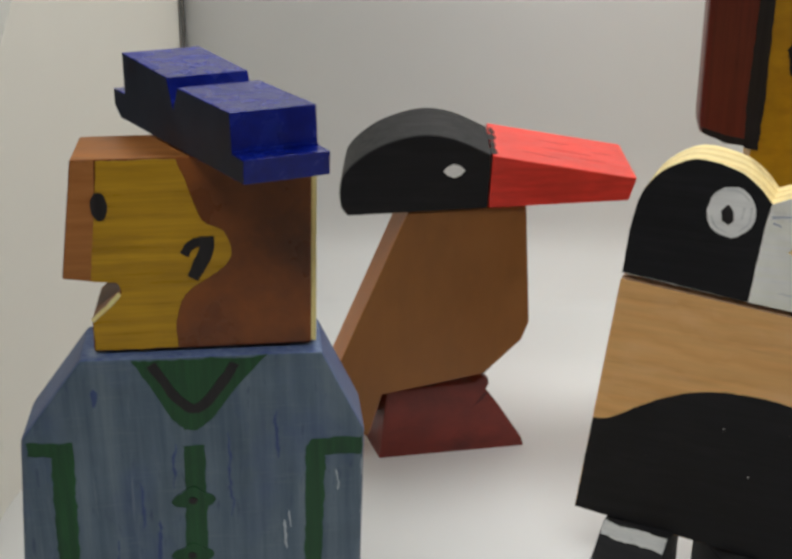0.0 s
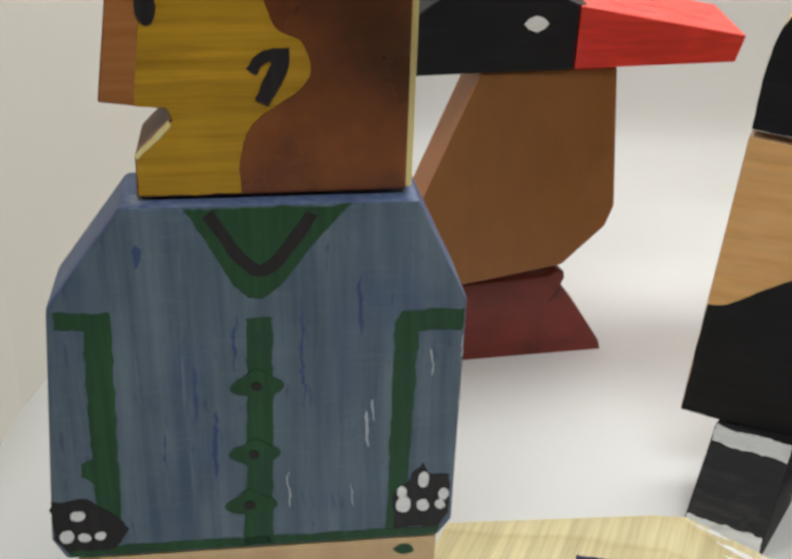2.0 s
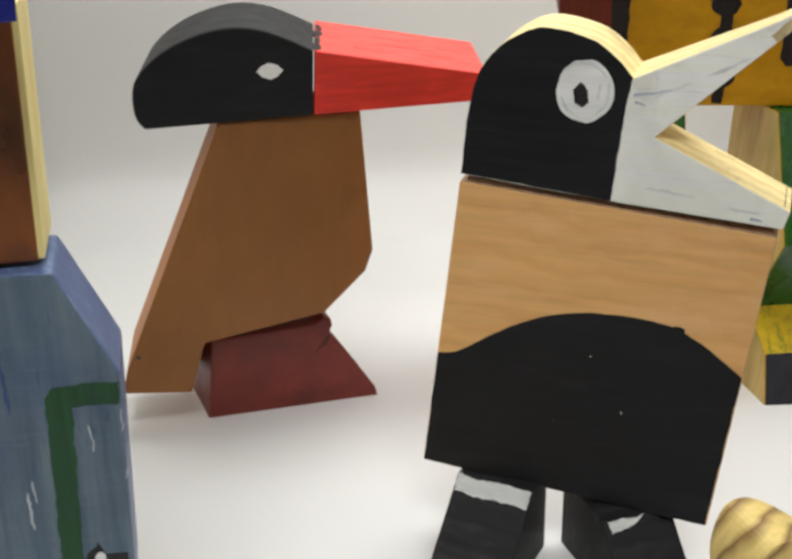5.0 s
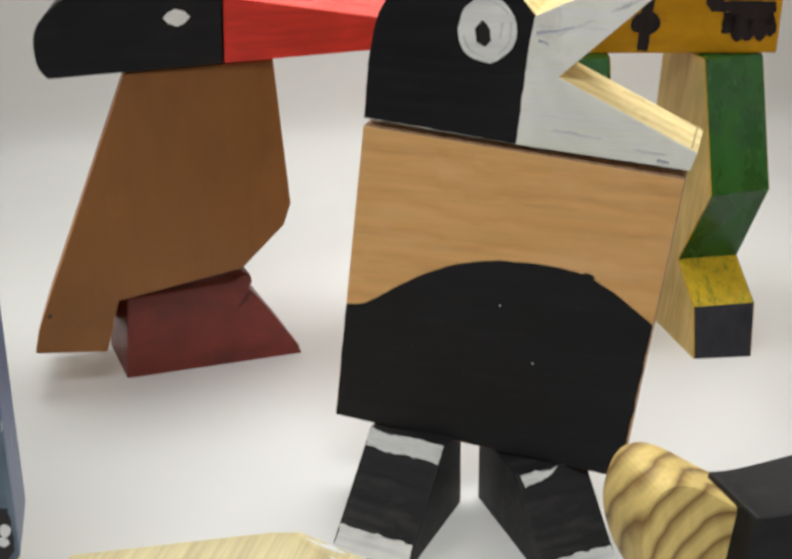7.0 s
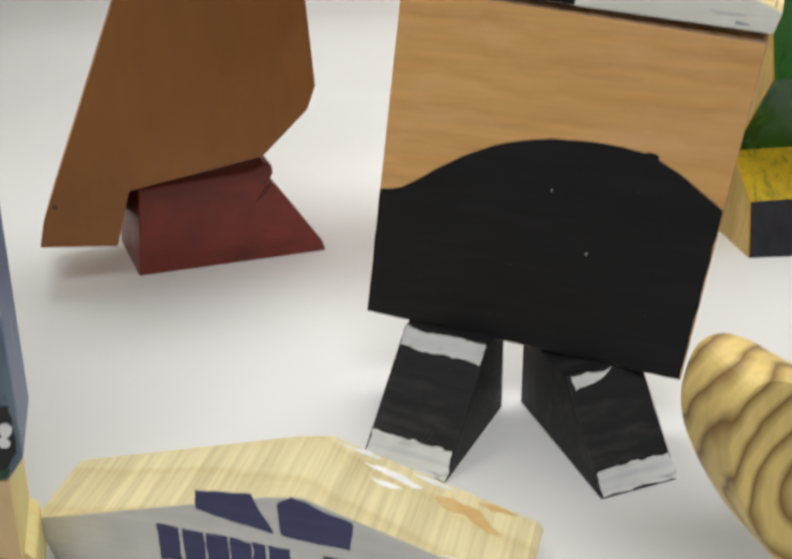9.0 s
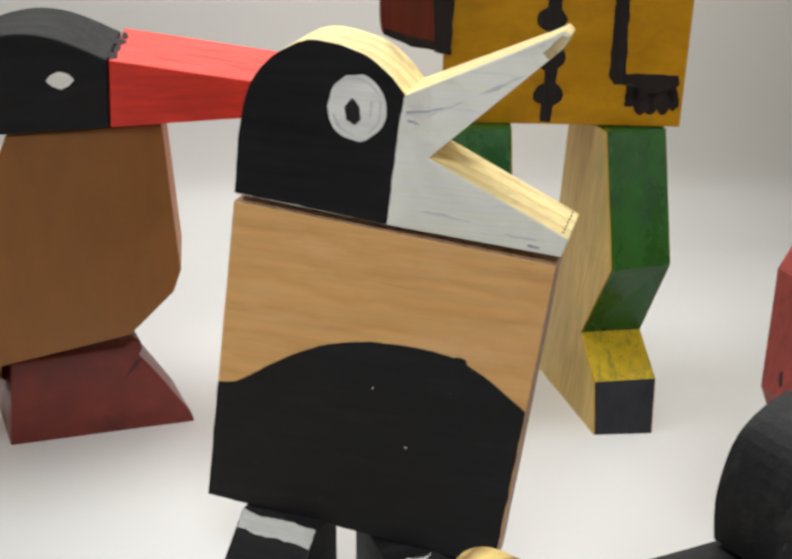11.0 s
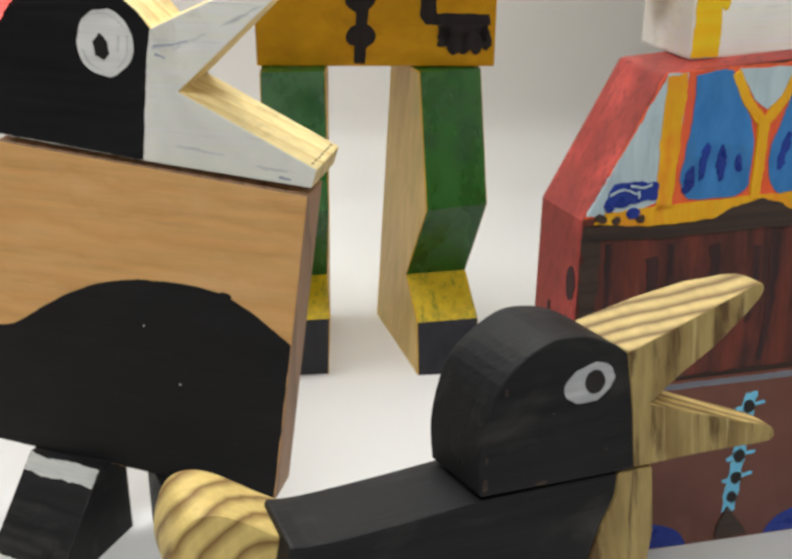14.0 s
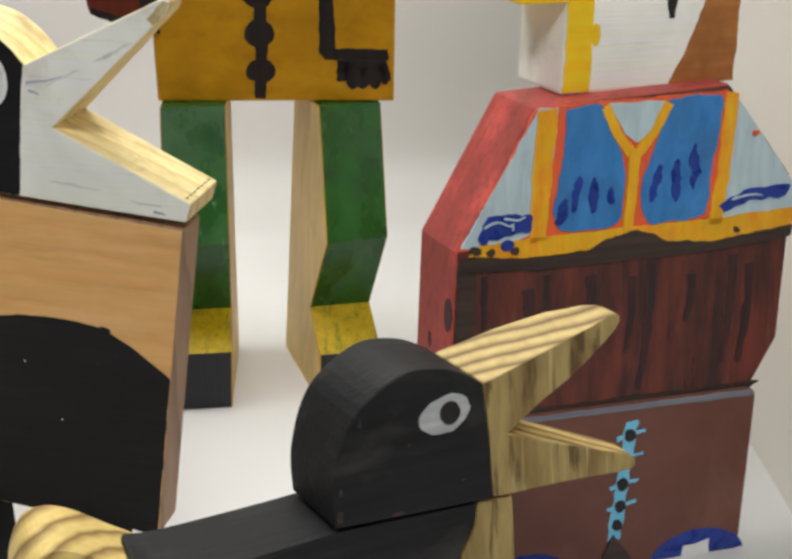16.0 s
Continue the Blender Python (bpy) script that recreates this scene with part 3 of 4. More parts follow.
# ---- singing bird with an open white beak ----
def singing_bird():
    b = thing("wooden_bird", 0.217, 0.6104, -20.5, "black-headed wooden bird singing with open white beak", "toy bird", 0, 4.6)
    bm = bmesh.new()
    crown = curve_through([(-3.9, 137.0), (-2.6, 154), (0.3, 168.6), (6.6, 178.1), (18.9, 184.9), (34.4, 182.6), (42.8, 177.5), (48.4, 171.5)], 4)
    board(bm, crown + [(88.4, 190.6), (92.2, 192.8), (93.8, 191.2), (92.4, 188.0), (56.3, 154.1), (97.8, 134.8), (96.2, 129.1), (44.3, 132.7)], 0, 21.5, 0.6, 0, 1)
    # the upper half of the beak is carved thinner towards its tip
    for v in bm.verts:
        if v.co.y > 0.005 and v.co.z > 0.160 and v.co.x > 0.0485:
            v.co.y = min(v.co.y, float(np.interp(v.co.x, (0.0485, 0.094), (0.0215, 0.009))))
    head = part("head", bm, [M_BEAKWHITE, M_PINE], b, "pine head board, front painted white and black")
    bm = bmesh.new()
    daub(bm, crown + [(46.9, 162), (45.6, 148), (44.3, 133.0), (-3.5, 137.4)], 0, 1, 0, 0.25, 2.0)
    part("face_paint", bm, M_BLACK, head, "matt black painted face")
    bm = bmesh.new()
    daub(bm, [(86.8, 186.2), (91.4, 191.2), (93.2, 190.8), (92.2, 188.2), (88.2, 184.6)], 0, 1, 0, 0.5, 1.0)
    part("bare_tip", bm, M_BARETIP, head, "bare worn wood at the beak tip")
    for i, pts in enumerate(([(49, 166.6), (55, 167.4), (60, 169)], [(49.6, 164.4), (53, 163.4)], [(86.5, 131.6), (90, 131.2)])):
        bm = bmesh.new()
        daub(bm, brush(pts, 0.9, 0.6), 0, 1, 0, 0.3, 0.8, i)
        part("smudge", bm, M_SMUDGE, head, "grey smudge in the white paint")
    bm = bmesh.new()
    daub(bm, oval(34.3, 166.8, 8.9, 9.6, 26), 0, 2, 0, 0.8, 1.5, 3.0)
    eye = part("eye", bm, M_WHITE, head, "round white painted eye")
    for i, pts in enumerate(([(27.6, 172.4), (31.6, 174.8), (36.4, 174.6), (40.4, 171.6)], [(41.4, 169.4), (41.0, 163.6), (38.0, 159.8)], [(27.2, 164.4), (29.6, 160.6), (33.6, 158.9)], [(38.8, 168.8), (38.4, 164.2)])):
        bm = bmesh.new()
        daub(bm, brush(curve_through(pts, 3), 0.8, 0.5), 0, 3, 0, 0.35, 0.7, i)
        part("brush_mark", bm, M_STREAK, eye, "faint grey brush mark")
    bm = bmesh.new()
    for k in range(7):
        daub_on(bm, [(43.4, 1.4 + 2.8 * k), (43.8, 1.6 + 2.8 * k), (43.9, 3.0 + 2.8 * k), (43.5, 2.9 + 2.8 * k)], (56.3, 0, 154.1), (41.5, 0, -19.3), (0, 1, 0), 0, 0.15, k)
    part("saw_mark", bm, M_COCOA, head, "dashed dark saw mark near the beak tip")
    for i, (u, v, w, h, turn) in enumerate(((53, 166.8, 4.6, 0.6, 14), (76, 176.5, 7, 0.5, 26), (62, 137.4, 8, 0.4, -6), (84, 133.8, 5, 0.35, -8), (60, 168.5, 6, 0.4, 24))):
        bm = bmesh.new()
        daub(bm, oval(u, v, w, h, 14, turn), 0, 0.5, 0, 0.6, 0.8, i + 2.5)
        part("smudge", bm, M_STREAK, head, "faint streak in the white paint")
    bm = bmesh.new()
    daub(bm, [(32.8, 169.4), (35.2, 167.2), (35.6, 163.4), (33.8, 161.8), (31.2, 163.2), (30.6, 167)], 0, 4, 0, 0.4, 0.8)
    part("pupil", bm, M_BLACKV, head, "small black pupil")
    bm = bmesh.new()
    board(bm, [(-4.4, 134.8), (95.0, 126.6), (83.4, 24.8), (-14.8, 32.3)], 0, 14, 0.6, 0, 1)
    body = part("body", bm, [M_CEDAR, M_CEDAREND], b, "bare pinkish wood body block with fine grain")
    bm = bmesh.new()
    arc = curve_through([(-10.4, 74), (-4, 75.2), (5, 81), (14.6, 86.8), (27, 92.4), (40.3, 95.0), (55, 95.2), (68.0, 93.2), (79, 87.2), (89.3, 79.4)], 4)
    daub(bm, arc + [(83.0, 25.1), (-14.5, 32.6)], 0, 1, 0, 0.25, 1.6, 5.0)
    belly = part("belly_paint", bm, M_BLACK, body, "black painted belly with an arched top")
    bm = bmesh.new()
    daub(bm, oval(69.0, 93.1, 2.0, 0.8, 12, -12), 0, 1, 0, 0.4, 0.8)
    part("paint_blob", bm, M_BLACK, body, "black blob on the painted edge")
    for i, (u, v) in enumerate(((41.5, 80), (52.8, 61.5), (12.4, 62), (30.4, 55), (66, 82), (24.6, 38), (71, 44), (2.4, 47))):
        bm = bmesh.new()
        size = 1.0 if i < 2 else 0.55
        daub(bm, oval(u, v, 0.22 * size, 0.42 * size, 6, 30 * i), 0, 2, 0, 0.0)
        part("paint_fleck", bm, M_WHITE if i < 2 else M_COCOA, body, "tiny pale fleck")
    for px, py, yaw, wide, deep, k, top, g in ((0.2037, 0.5861, -29.7, (-2.2, 25.7), 42, 28.4, 30.4, 0.85), (0.2692, 0.5627, 18, (0, 25.3), 52, 23.6, 26.6, 0.9)):
        local = b.matrix_basis.inverted() @ pose(px, py, 0, 0, 0, yaw)
        bm = bmesh.new()
        sawn(bm, [(-1.6, -2.2), (-1.6, 0), (k, top), (deep, top), (deep, -2.2)], *wide, 0.5)
        foot = part("foot", bm, M_CHARCOAL, b, "black wedge foot with white painted bands", local)
        run = math.hypot(k + 1.6, top)
        c, q = (k + 1.6) / run, top / run
        slope = Matrix(((1, 0, 0, 0), (0, q, c, -0.0016), (0, -c, q, 0), (0, 0, 0, 1)))
        a, e = wide[0] + 0.4, wide[1] - 0.4
        upper = [(a, g * run), (e, g * run), (e, run - 0.4), (a, run - 0.4)] if k > 25 else [(a + 2, run - 5), (a + 9, run - 3.6), (a + 15, run - 0.6), (a + 1, run - 0.4)]
        for pts in ([(a, 0.3), (e, 0.3), (e, 0.2 * run), (a, 0.21 * run)], upper):
            bm = bmesh.new()
            daub(bm, pts, 0, 1, 0, 0.7, 1.0, pts[0][1])
            bm.transform(slope)
            part("band", bm, M_BAND, foot, "white painted band", Matrix())
        if k > 25:
            for i, pts in enumerate(([(14.6, 8.2), (17, 11), (20.6, 15.6)], [(15.4, 13.6), (18.6, 11.4), (20.8, 10.2)], [(17.6, 9.4), (18.4, 13.4)])):
                bm = bmesh.new()
                daub(bm, brush(pts, 0.7, 0.4), 0, 1, 0, 0.5, 0.6, i)
                bm.transform(slope)
                part("scratch", bm, M_BLACKV, foot, "deep black scratch", Matrix())


# ---- striped pine duckling in front ----
def duckling():
    b = thing("wooden_bird", 0.345, 0.4775, 16, "black wooden duckling with bare striped pine beak and tail", "toy bird", 0, 9.5)
    bm = bmesh.new()
    SKEW = rake(-0.2)
    dome = curve_through([(4.2, 87.2), (4.8, 99.5), (10.6, 113.5), (22.6, 121.6), (33, 121.5), (40.8, 118.1), (44.2, 115.4)], 5)
    board(bm, dome + [(45.4, 100), (45.6, 85.2)], 0, 19.8, 0.8)
    bm.transform(SKEW)
    head = part("head", bm, M_CHARCOAL, b, "rounded matt black head")
    bm = bmesh.new()
    upper = curve_through([(44.8, 115.4), (52, 117.4), (60, 119.8), (68, 122.2), (76, 124.6), (81.4, 126.4), (83.6, 125.4), (82.2, 122.2), (75, 116.4), (68.4, 111.8), (60, 107.2), (50.8, 101.0)], 2)
    lower = curve_through([(50.8, 101.0), (60, 97.2), (69, 94.0), (78, 90.6), (86.0, 87.8), (87.7, 85.4), (86.2, 83.4), (76, 83.9), (66, 84.6), (50.3, 84.9)], 2)
    board(bm, upper + lower[1:] + [(46.1, 85.2), (45.9, 100)], 0.4, 20.0, 0.5, 1, 0)
    # both halves grow narrower towards the tip
    for v in bm.verts:
        if v.co.y > 0.006:
            u, tips = 1000 * v.co.x, ((44, 20.0), (60, 17.5), (72, 14.0), (79, 9.5), (82.5, 6.0), (90, 4.0)) if v.co.z > 0.104 or v.co.x < 0.05 else ((44, 20.0), (62, 15.0), (78, 10.0), (85, 7.0), (90, 4.5))
            v.co.y = min(v.co.y, float(np.interp(u, [p[0] for p in tips], [p[1] for p in tips])) / 1000)
    bm.transform(SKEW)
    part("beak", bm, [M_STRIPE, M_PINESHADE], b, "open unpainted pine beak with strong dark grain")
    bm = bmesh.new()
    daub(bm, oval(33.7, 110.1, 7.0, 4.4, 22, 12), 0, 2, 0, 0.8, 1.0, 2.0)
    eye = part("eye", bm, M_EYEGREY, head, "oval white painted eye")
    bm = bmesh.new()
    daub(bm, oval(34.9, 110.2, 2.7, 2.9, 14), 0, 4, 0, 0.4, 0.8)
    part("pupil", bm, M_BLACKV, head, "black pupil")
    bm = bmesh.new()
    back = curve_through([(-42, 85.4), (-34, 84.4), (-14, 84.8), (3, 85.6)], 3)
    belly = curve_through([(41.6, 84.4), (40.4, 78), (36.3, 71), (30, 56), (22, 40), (14, 26), (-8, 18), (-28, 30), (-42, 52), (-47, 66)], 3)
    board(bm, back + belly, 1, 21.5, 1.0)
    part("body", bm, M_CHARCOAL, b, "low black painted body")
    bm = bmesh.new()
    board(bm, [(42.0, 84.4), (51.7, 83.6), (51.8, 66), (47, 44), (34, 27), (15, 26), (23, 40), (31, 56), (37.2, 71), (41.2, 78)], 1.2, 21.3, 0.8)
    part("breast", bm, M_PINESHADE, b, "bare pine breast")
    for i, (u, v, w, h) in enumerate(((5.4, 90, 0.7, 1.6), (6.2, 96, 0.4, 1.0), (20, 87.2, 1.6, 0.4), (12, 112, 0.5, 0.9), (24, 104, 0.4, 0.4), (38, 92, 0.5, 0.3))):
        bm = bmesh.new()
        daub(bm, oval(u, v, w, h, 8), 0, 1, 0, 0.4, 0.5, i)
        part("scuff", bm, M_COCOA, head, "worn spot in the black paint")
    bm = bmesh.new()
    tail = curve_through([(-36, 79.6), (-42, 83.6), (-48, 88.0), (-52.5, 91.0), (-57.5, 93.0), (-62.6, 92.2), (-66, 87.4), (-67.6, 80), (-66, 71), (-61, 60), (-53, 47), (-42, 35)], 4)
    board(bm, tail + [(-28.6, 30.4), (-36, 52), (-38, 66)], 8, 28, 2.4)
    part("tail", bm, M_RINGS, b, "upturned bare pine tail with rounded edges")
    bm = bmesh.new()
    board(bm, [(-26, -2), (30, -2), (26, 14), (13, 26), (-8, 18.6), (-18, 23)], 3, 19, 1.0)
    part("foot_block", bm, M_CHARCOAL, b, "black foot block")


# ---- little sign board ----
def sign_board():
    b = thing("sign_board", 0.1174, 0.5441, -17.64, "small roof-shaped pine board with grey front and navy lettering bars", "sign")
    bm = bmesh.new()
    board(bm, [(0.5, -2.2), (124, -2.2), (128, 16.5), (126, 18.4), (71.4, 36.3), (62, 34.6), (-5.4, 14.4), (-5.2, 11)], 0, 26.4, 0.6, 1, 0)
    body = part("board", bm, [M_PINEV, M_GREYFACE], b, "pine wedge with a grey painted front")
    for pts in ([(43, 33), (58, 35), (63.5, 23.2), (42.6, 27.2)], [(64.8, 33.2), (69, 35.6), (72, 35), (84.4, 30.8), (83.4, 22), (65.4, 22.8)]):
        bm = bmesh.new()
        daub(bm, pts, 0, 1, 0, 0.4, 1.5, 1.0)
        part("emblem_shape", bm, M_NAVY, body, "dark navy printed shape")
    for i, u in enumerate((31, 38, 44.6, 51, 57.4, 61.6, 76.4, 83.8, 91.4)):
        w = 3.4 if i == 4 else 6.0
        bm = bmesh.new()
        daub(bm, [(u, 21.0 - 0.03 * u), (u + w, 20.8 - 0.03 * u), (u + w, 8.6 - 0.02 * u), (u, 8.9 - 0.02 * u)], 0, 1, 0, 0.5, 1.2, i * 3.1)
        part("lettering_bar", bm, M_NAVY, body, "dark navy bar of lettering")
    # marks on the sloping top: laid flat, then turned onto the slope
    slope = Matrix.Translation((0.0714, 0, 0.0363)) @ Matrix.Rotation(math.atan2(17.9, 54.6), 4, "Y") @ Matrix(((1, 0, 0, 0), (0, 0, 1, 0), (0, -1, 0, 0), (0, 0, 0, 1)))
    for name, pts, mat, text in (
        ("stain", [(30, 19.5), (36, 21.6), (44, 20.2), (50, 15.4), (46, 14.2), (40, 17.2), (34, 17)], M_STAINORANGE, "orange stain in the bare pine"),
        ("paint_chip", [(10, 21.4), (18, 22.4), (27, 20.6), (24, 19.2), (16, 20)], M_WHITE, "chipped white edge"),
        ("paint_chip", [(14, 16.6), (17, 17.6), (22, 17), (19, 15.8)], M_WHITE, "chipped white edge"),
        ("paint_chip", [(2, 24.4), (9, 25.6), (15, 25.2), (10, 23.6)], M_WHITE, "chipped white edge"),
        ("paint_chip", [(23, 24.2), (30, 25.6), (36, 24.9), (29, 23.4)], M_WHITE, "chipped white edge"),
        ("stain", [(41, 24.2), (47, 25.6), (53, 24.8), (46, 23.0)], M_STAINORANGE, "orange stain in the bare pine"),
        ("paint_chip", [(36, 0.9), (44, 1.9), (52, 0.9), (48, 0.6)], M_WHITE, "chipped white edge")):
        bm = bmesh.new()
        daub(bm, pts, 0, 0.6, 0, 0.9, 0.8, len(pts) + pts[0][0])
        bm.transform(slope)
        part(name, bm, mat, body, text)
    return b


# ---- doll with a blue shirt ----
def shirt_doll():
    bm = bmesh.new()
    mats = [M_DENIM, M_DENIMEDGE, M_GREEN, M_BLACKV, M_WHITE, M_FACE, M_HAIR, M_TAN, M_CREAM, M_SKIN, M_SHOE, M_STAIN, M_SCUFF]
    DEN, EDG, GRN, BLK, WHT, FAC, HAI, TAN, CRM, SKN, SHO, STA, SCU = range(13)
    # trunk
    board(bm, [(-34, 151.2), (40, 150.2), (53, 121.5), (50.4, 52), (46.5, 46.6), (-57.6, 47.2), (-61, 54), (-54.6, 124.5)], 0, 26, 1.2, DEN, EDG)
    daub(bm, [(-18.5, 150.2), (23, 149.8), (14, 141), (6, 130), (0, 124.6), (-4, 125.2), (-9, 132), (-14, 142)], 0, 1, GRN, 0.6, 2.0, 1)
    daub(bm, brush(curve_through([(-12.5, 148.8), (-7, 139), (-2, 133.4), (2, 133.6), (7, 139), (13, 148)], 3), 3.2), 0, 2, BLK, 0.4, 1.5, 2)
    daub(bm, [(-4.6, 119.6), (2.0, 119.8), (1.4, 96), (0.4, 72), (-0.4, 48), (-8.6, 48), (-7, 70), (-5.4, 96)], 0, 1, GRN, 0.5, 2.0, 3)
    for cx, cz in ((-2.6, 99.4), (-4.2, 78.2), (-6.0, 61.6)):
        daub(bm, oval(cx, cz, 7.0, 3.2, 18), 0, 2, GRN, 0.6, 1.4, cz)
        daub(bm, oval(cx, cz + 0.6, 3.6, 4.6, 12), 0, 3, GRN, 0.8, 1.4, cz + 1)
        daub(bm, oval(cx - 0.3, cz, 1.5, 1.3, 10), 0, 5, BLK, 0.2, 1.0, cz)
    daub(bm, [(-53.0, 123.6), (-38.8, 122.9), (-39.2, 112), (-39.9, 96), (-40.8, 72), (-41.7, 52), (-47.4, 56), (-48.0, 72), (-50.6, 74), (-50.2, 78), (-47.3, 80), (-47.0, 96), (-45.8, 118.0), (-53.2, 119.0)], 0, 1, GRN, 0.6, 2.0, 4)
    daub(bm, [(52.2, 119.4), (36, 119.4), (34.0, 116.4), (33.0, 91.3), (32.2, 66), (31.6, 50), (37.2, 52), (37.6, 66), (38.6, 83), (40.2, 113), (52.0, 113.2)], 0, 1, GRN, 0.6, 2.0, 5)
    daub(bm, [(-57, 51), (47, 50), (46, 47.4), (-56.6, 48)], 0, 1, GRN, 0.4, 2.0, 6)
    daub(bm, [(-60, 66.4), (-50, 66.6), (-44, 62), (-39.6, 56), (-44, 50), (-57, 49.6), (-60.2, 54)], 0, 2, BLK, 1.0, 2.0, 7)
    daub(bm, [(33.4, 62.4), (38, 66), (41.4, 71.2), (44, 67.8), (49.8, 68), (49.6, 54), (45, 50), (34, 50.2)], 0, 2, BLK, 1.0, 2.0, 8)
    for cx, cz, r, q in ((-53, 61.6, 2, 1.4), (-56.6, 55, 1.9, 2.2), (-52, 54.4, 1.7, 1.5), (-47.6, 54.6, 1.6, 1.4), (42, 66.4, 1.7, 2.4), (36, 62.6, 1.4, 1.9), (36.4, 58.6, 2, 2.6), (42, 57.8, 1.8, 2.2), (47.8, 61.2, 1.4, 2), (47, 57.8, 1.3, 1.5)):
        daub(bm, oval(cx, cz, r, q, 12), 0, 4, WHT, 0.4, 1.0, cx)
    # stains and scuffs of the worn shirt
    for u, v, h, w, m in ((-19, 98, 9, 0.9, 11), (-14.6, 82, 11, 1.3, 11), (9.6, 108, 16, 0.8, 11), (25, 122, 9, 1.4, 11), (-8, 112, 8, 0.9, 11), (26.4, 84, 6, 0.9, 12), (28.0, 90, 3, 0.7, 12), (4.6, 66, 6, 0.6, 12), (44, 104, 4, 0.6, 12), (51.6, 108, 3, 0.5, 12), (51.2, 92, 2, 0.5, 12), (-28, 80, 6, 0.6, 11), (-31, 138, 3, 2.0, 11), (22, 62, 4, 0.4, 12)):
        daub(bm, oval(u, v, w / 2, h, 14, 2 * math.sin(u)), 0, 0.5, m, 0.9, 1.0, u + v)
    # head
    outline = [(-31.2, 213.6), (-37.0, 176.6), (-21, 174.4), (-20.2, 172), (-29.4, 163), (-29.8, 152), (37, 151.8), (38.8, 213.6)]
    board(bm, outline, 4, 29, 0.7, HAI, TAN)
    daub(bm, [(-30.9, 213.2), (-36.5, 177), (-28, 175.6), (-24.2, 213.2)], 4, 1, TAN, 0.2, 3.0)
    face = curve_through([(-1.0, 213), (2.4, 203), (5.6, 193.6), (11.4, 190.4), (13.6, 184.6), (11.6, 178.8), (-0.8, 170.2), (-4, 161), (-4.2, 152.6)], 4)
    daub(bm, face + [(-29.2, 152.6), (-29, 163), (-19.6, 171.6), (-21, 174.8), (-28.4, 175.8), (-23.6, 213)], 4, 2, FAC, 0.3, 2.0, 9)
    daub(bm, brush([(-29.2, 162.4), (-24.6, 166.8), (-20.4, 171.2)], 1.2), 4, 3, CRM, 0.3, 1.0, 13)
    daub(bm, oval(-24.0, 199.2, 2.5, 4.4, 16), 4, 4, BLK, 0.4, 1.2, 10)
    daub(bm, brush(curve_through([(-0.4, 183.2), (2.0, 186.2), (5.4, 187.6)], 3), 3.0), 4, 4, BLK, 0.4, 1.2, 11)
    daub(bm, brush(curve_through([(6.6, 188.6), (6.4, 184.6), (4.0, 179.6), (1.8, 175.4)], 4), 4.4, 0.2), 4, 4.5, BLK, 0.4, 1.2, 12)
    # pale strip on the back edge of the head
    board(bm, [(36.9, 152.3), (38.5, 152.3), (40.3, 213.2), (38.7, 213.2)], 4.4, 28, 0.2, CRM, CRM)
    # trousers block with shoes
    board(bm, [(-56, 4), (44.5, 4), (45.6, 24), (46.4, 46.4), (-55, 46.6)], 0.5, 28, 1.6, SKN, CRM)
    board(bm, [(-54, -2.2), (45.4, -2.2), (45.4, 3.8), (-53, 3.8)], 0, 27, 0.5, SHO, SHO)
    board(bm, [(44, 4), (47.4, 4), (47.8, 18), (45.2, 21)], 4, 27, 1.0, SKN, CRM)
    for cx, cz, r, q, a in ((37, 42, 3.0, 1.6, -10), (31, 31, 3.8, 1.8, -28), (40.4, 20.5, 3.6, 1.7, -35), (27, 18.5, 4, 1.9, -30), (37, 8.4, 2.2, 1.4, 10), (20, 36, 3.4, 1.7, 20), (8, 18, 3.6, 1.8, -40), (-12, 34, 3.4, 1.7, 15), (-30, 20, 3.6, 1.8, -20), (-44, 38, 3.2, 1.6, 30)):
        daub(bm, oval(cx, cz, r, q, 14, a), 0.5, 2, GRN, 0.9, 1.0, cx)
    ob = part("wooden_doll", bm, mats, None, "", pose(0.071, 0.514, 0, 0, 0, 9))
    return tagged(ob, "square wooden doll with ochre face and washed blue buttoned shirt", "doll")


def hat():
    b = thing("toy_hat", 0.0943, 0.4903, 0, "glossy blue wooden hat block with a notched crown", "toy hat", 0.2142)
    # side views from the front edge backwards; the ends are cut on the skew
    skew = Matrix(((math.cos(radians(25)), math.cos(radians(127)), 0, 0), (math.sin(radians(25)), math.sin(radians(127)), 0, 0), (0, 0, 1, 0), (0, 0, 0, 1)))
    bm = bmesh.new()
    sawn(bm, [(0.6, 0), (84.5, 0), (89.0, 3.4), (88.6, 8.8), (79.6, 8.8), (79.0, 22.0), (46.6, 20.4), (43.4, 11.8), (39.4, 18.8), (7, 18.6), (6.6, 7.2), (0, 7.0)], 0, 24.6, 0.25, None, 0, 1)
    bm.transform(skew)
    block = part("block", bm, [M_BLUE, M_BLUESIDE], b, "blue block with a stepped brim and notched crown")
    for d, v in ((6.3, 7.3), (43.4, 12.2)):
        bm = bmesh.new()
        board(bm, rough_edge([(0.4, v - 0.4), (24.2, v - 0.4), (24.2, v + 0.7), (0.4, v + 0.7)], 1.0, 0.5, d), d - 0.6, d + 0.6, 0.2)
        bm.transform(skew)
        part("paint_ridge", bm, M_BLUE, block, "thick bead of glossy blue paint")


